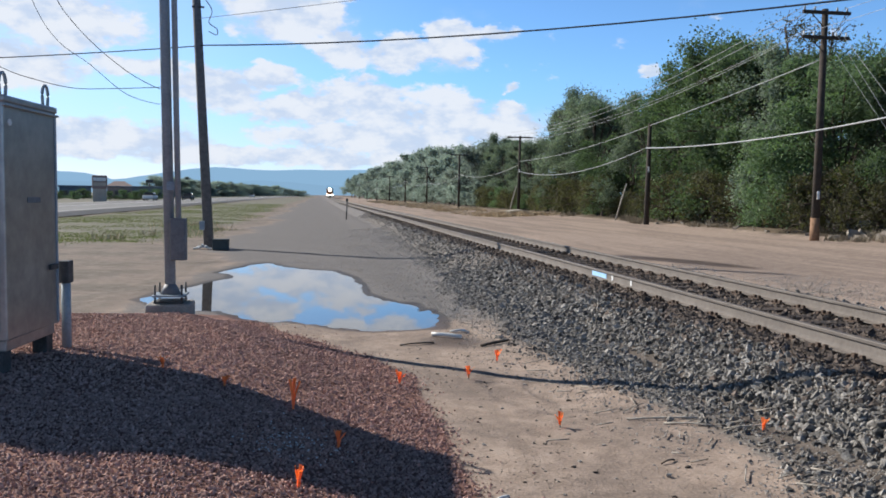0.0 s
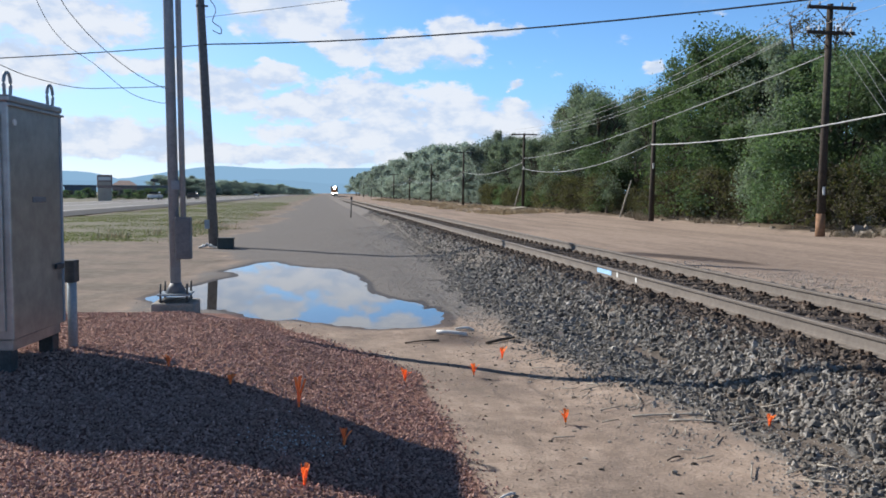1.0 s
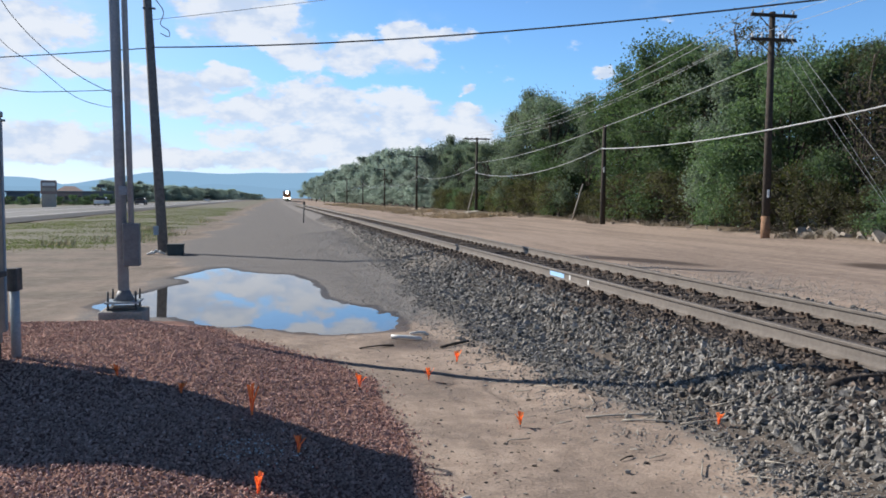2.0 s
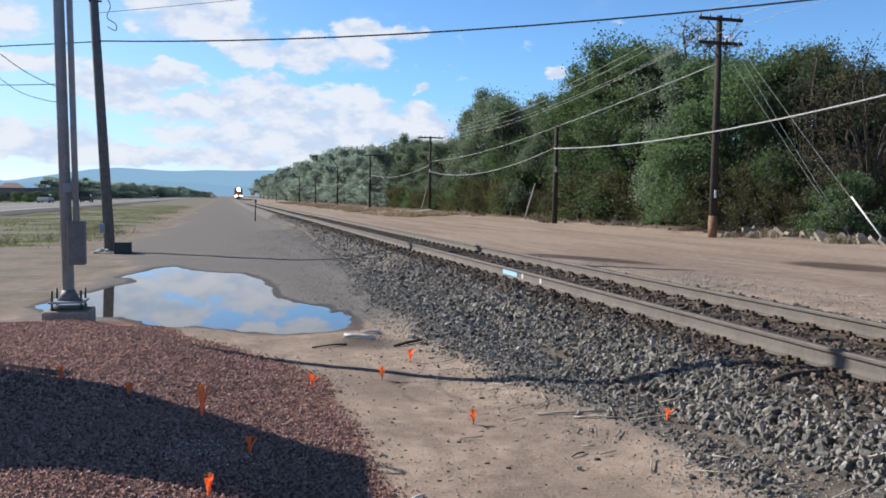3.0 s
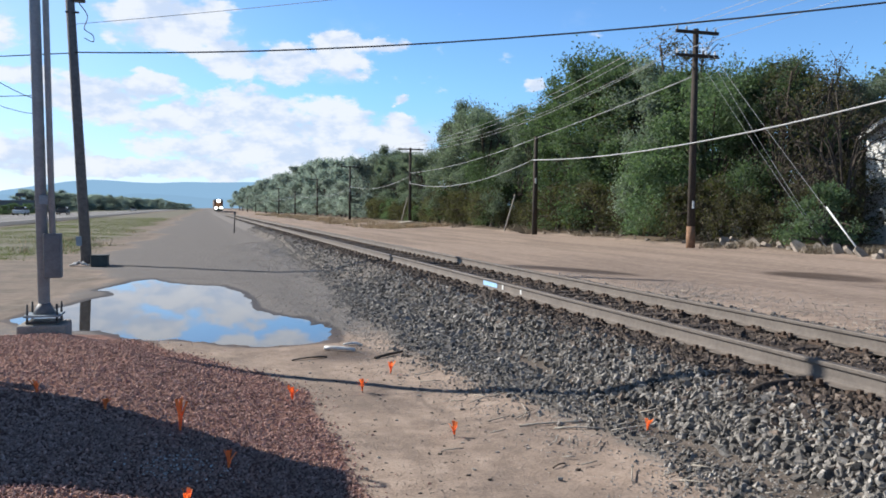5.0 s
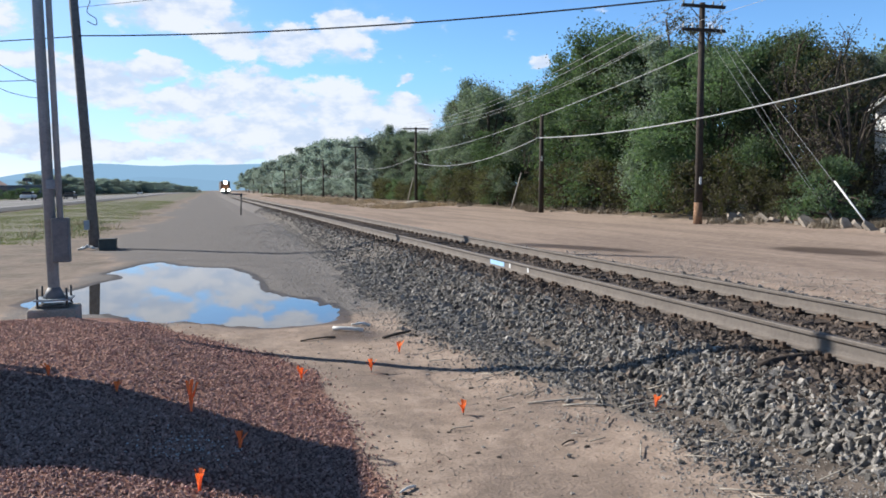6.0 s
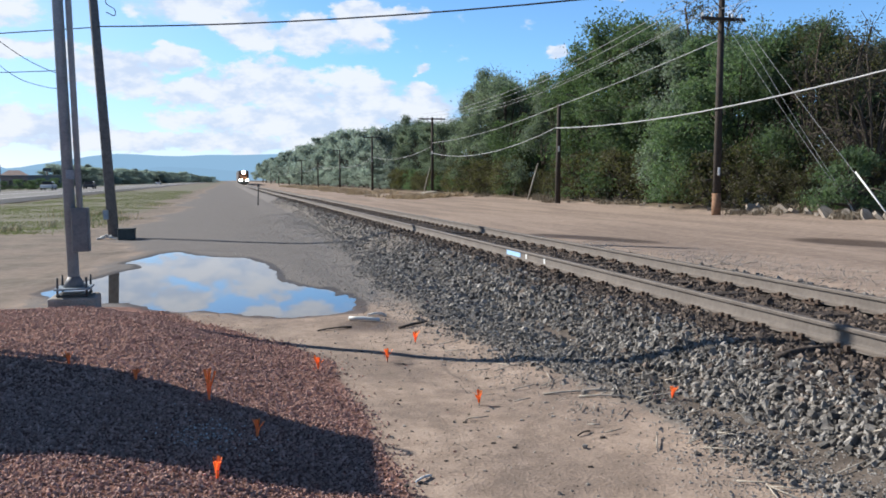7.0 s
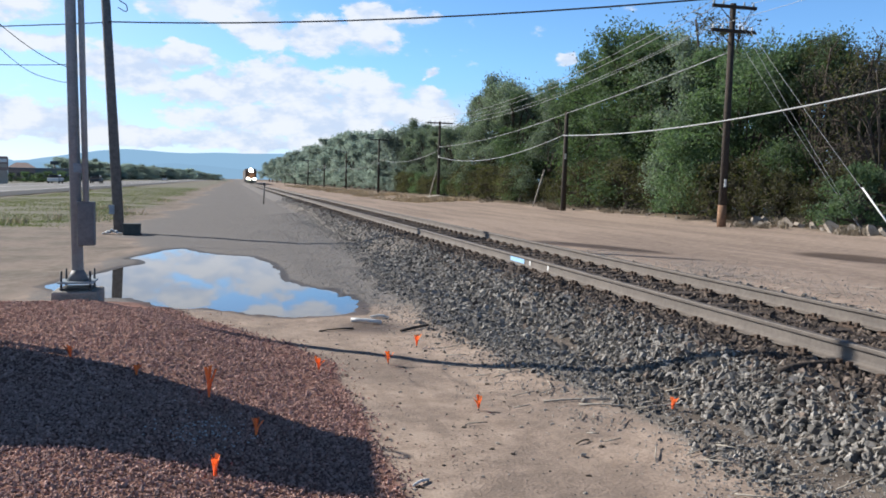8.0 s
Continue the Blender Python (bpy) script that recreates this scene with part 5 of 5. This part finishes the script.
def build_slabs():
    """Tilted slabs of broken concrete heaped against the bank under the trees."""
    rng = np.random.default_rng(48)
    for k in range(20):
        y = 16.5 + 11.5 * k / 20 + rng.uniform(-0.2, 0.2)
        x = 19.55 + rng.uniform(-0.2, 0.35)
        bm = bmesh.new()
        n, long, wide = 6, rng.uniform(0.25, 0.55), rng.uniform(0.16, 0.30)
        a0 = rng.uniform(0, 1.0)
        rim = [(long * math.cos(a0 + 6.283 * i / n) * rng.uniform(0.75, 1.1), wide * math.sin(a0 + 6.283 * i / n) * rng.uniform(0.75, 1.1)) for i in range(n)]
        low, high = [bm.verts.new((u, w, -0.06)) for u, w in rim], [bm.verts.new((u * 0.96, w * 0.96, 0.06)) for u, w in rim]
        bm.faces.new(low[::-1]), bm.faces.new(high)
        for i in range(n):
            bm.faces.new((low[i], low[(i + 1) % n], high[(i + 1) % n], high[i]))
        ob = part("broken_concrete", bm, M["rubble"])
        ob.matrix_basis = pose(x, y, ground_at(x, y) + 0.05, rng.uniform(-25, 25), rng.uniform(-50, -12), rng.uniform(50, 120))
        tagged(ob, "tilted piece of pale broken concrete against a bank", "rubble", "broken slabs under the trees")


build_slabs()


def blades(name, spots, tall, wide, seed, material):
    rng = np.random.default_rng(seed)
    n = len(spots)
    a = rng.uniform(0, 6.283, n)
    side = np.stack([np.cos(a), np.sin(a), 0 * a], -1) * (wide * rng.uniform(0.6, 1.4, n))[:, None]
    tip = spots + np.stack([rng.normal(0, 0.35, n), rng.normal(0, 0.35, n), np.ones(n)], -1) * (tall * rng.uniform(0.5, 1.3, n))[:, None]
    v = np.stack([spots - side, spots + side, tip], 1).reshape(-1, 3)
    me = bpy.data.meshes.new(name)
    me.from_pydata(v.tolist(), [], (np.arange(n)[:, None] * 3 + np.arange(3)).tolist())
    me.materials.append(material)
    return new(name, me)


def tufted(count, x0, x1, y0, y1, per, spread, seed, thin=0.0):
    rng = np.random.default_rng(seed)
    cx, cy = rng.uniform(x0, x1, count), y0 + (y1 - y0) * rng.random(count) ** 1.4
    cx, cy = cx + 1.3 * ripple(cx * 0.3, cy, 0.25), cy + 5.0 * np.abs(ripple(cx, cy * 0.2, 0.45))
    keep = ripple(cx, cy, 0.33, 1.0) + 0.5 * ripple(cx, cy, 1.1, 3.0) > thin
    cx, cy = np.repeat(cx[keep], per), np.repeat(cy[keep], per)
    cx, cy = cx + rng.normal(0, spread, len(cx)), cy + rng.normal(0, spread, len(cy))
    return np.stack([cx, cy, height(cx, cy)], -1)


tagged(blades("grass", tufted(9000, -16.0, -5.0, 29, 150, 10, 0.45, 51, -0.3), 0.035, 0.022, 52, M["grass"]), "patchy green roadside grass", "grass", kind="stuff")
tagged(blades("dry_grass", np.concatenate([tufted(3000, 13.5, 18.5, 62, 210, 14, 0.15, 54, 0.0), tufted(160, -8, -4.4, 30, 60, 8, 0.2, 55, 0.2)]),
              0.36, 0.014, 56, M["straw"]), "pale straw-coloured dry grass", "dry grass", kind="stuff")
tagged(blades("dead_weeds", tufted(600, 19.2, 21.0, 18, 60, 22, 0.10, 53, 0.1), 0.27, 0.011, 57, M["weeds"]), "grey-brown dead weeds under the trees", "weeds", kind="stuff")


# ---- cars on the highway ----
def build_car(az, dist, material, label):
    x, y = polar(az, dist)
    c = thing("car", label, "car", (x, y, 0.31), 0)
    part("body", box((1.8, 4.4, 0.6), (0, 0, 0.62), 0.15), material, c)
    part("cabin", box((1.55, 2.3, 0.55), (0, -0.2, 1.15), 0.18), M["glass"], c)
    for sx in (-0.8, 0.8):
        for sy in (-1.35, 1.35):
            part("wheel", rod((sx - 0.1, sy, 0.32), (sx + 0.1, sy, 0.32), 0.32, None, 12), M["rubber"], c)


build_car(-8.4, 165, M["dark_steel"], "dark sedan on the highway")
build_car(-10.8, 150, M["white"], "white sedan on the highway")
build_car(-4.2, 330, M["white"], "white sedan on the highway")



# ---- a crumpled plastic sheet by the pole ----
def build_sheet():
    rng = np.random.default_rng(71)
    x, y = -3.6, 27.3
    bm = bmesh.new()
    grid = [[bm.verts.new((i * 0.07 - 0.28, j * 0.06 - 0.15, 0.03 + 0.16 * rng.random() * math.exp(-((i - 4) / 3.0) ** 2))) for j in range(6)] for i in range(9)]
    for i in range(8):
        for j in range(5):
            bm.faces.new((grid[i][j], grid[i + 1][j], grid[i + 1][j + 1], grid[i][j + 1]))
    made = bmesh.ops.extrude_face_region(bm, geom=bm.faces[:])
    for v in [g for g in made["geom"] if isinstance(g, bmesh.types.BMVert)]:
        v.co.z = max(-0.01, v.co.z - 0.02)
    bmesh.ops.recalc_face_normals(bm, faces=bm.faces[:])
    ob = part("plastic_sheet", bm, M["white"])
    ob.location = (x, y, ground_at(x, y))
    tagged(ob, "crumpled white plastic sheet at the pole's foot", "plastic sheet")


build_sheet()

rng = np.random.default_rng(45)
clod_me = [mesh_from("clod", v.tolist(), f.tolist(), M["bark"]) for v, f in stone_shapes(49, 4)]
for k in range(40):
    x, y = rng.uniform(0.9, 2.8), rng.uniform(3.9, 9.6)
    s = rng.uniform(0.012, 0.038)
    ob = new("clod", clod_me[k % 4])
    ob.matrix_basis = pose(x, y, ground_at(x, y) + s * 0.1, 0, 0, rng.uniform(0, 360)) @ Matrix.Diagonal((s * 1.5, s, s * 0.6, 1))
    tagged(ob, "small dark clod of dirt and bark", "clod", "dark bits on the dirt")


def straw_litter():
    """Short pale stalks lying on the gravel beyond the track and at the foot of the bank."""
    rng = np.random.default_rng(63)
    spots = [(rng.normal(8.9, 0.6), rng.uniform(5.5, 14.0)) for _ in range(130)]
    for _ in range(60):
        y = rng.uniform(3.6, 8.5)
        spots.append((float(toe_line(y)) + rng.normal(0.25, 0.35), y))
    bm = bmesh.new()
    for x, y in spots:
        if 7.0 < x < 7.9:
            continue
        a, long = rng.normal(0.3, 0.7), rng.uniform(0.06, 0.28)
        dx, dy = math.cos(a) * long / 2, math.sin(a) * long / 2
        rod((x - dx, y - dy, ground_at(x - dx, y - dy) + 0.018), (x + dx, y + dy, ground_at(x + dx, y + dy) + 0.022), 0.006, 0.004, 4, bm)
    tagged(part("dry_stalks", bm, M["pale_wood"]), "short pale dry stalks lying on gravel", "dry stalks", kind="stuff")


straw_litter()

# ---- what moves ----
def motions():
    """The train comes down the track towards the camera at about 18 m/s."""
    for ob, behind in TRAIN:
        rows = [(t, pose(MID + float(bend(388.0 - 18.0 * t + behind)), 388.0 - 18.0 * t + behind, TIE_TOP + 0.187)) for t in (0.0, 1.0, 2.0, 3.0, 4.0, 5.0, 6.0, 7.0, 8.0)]
        walk(ob, rows)


motions()
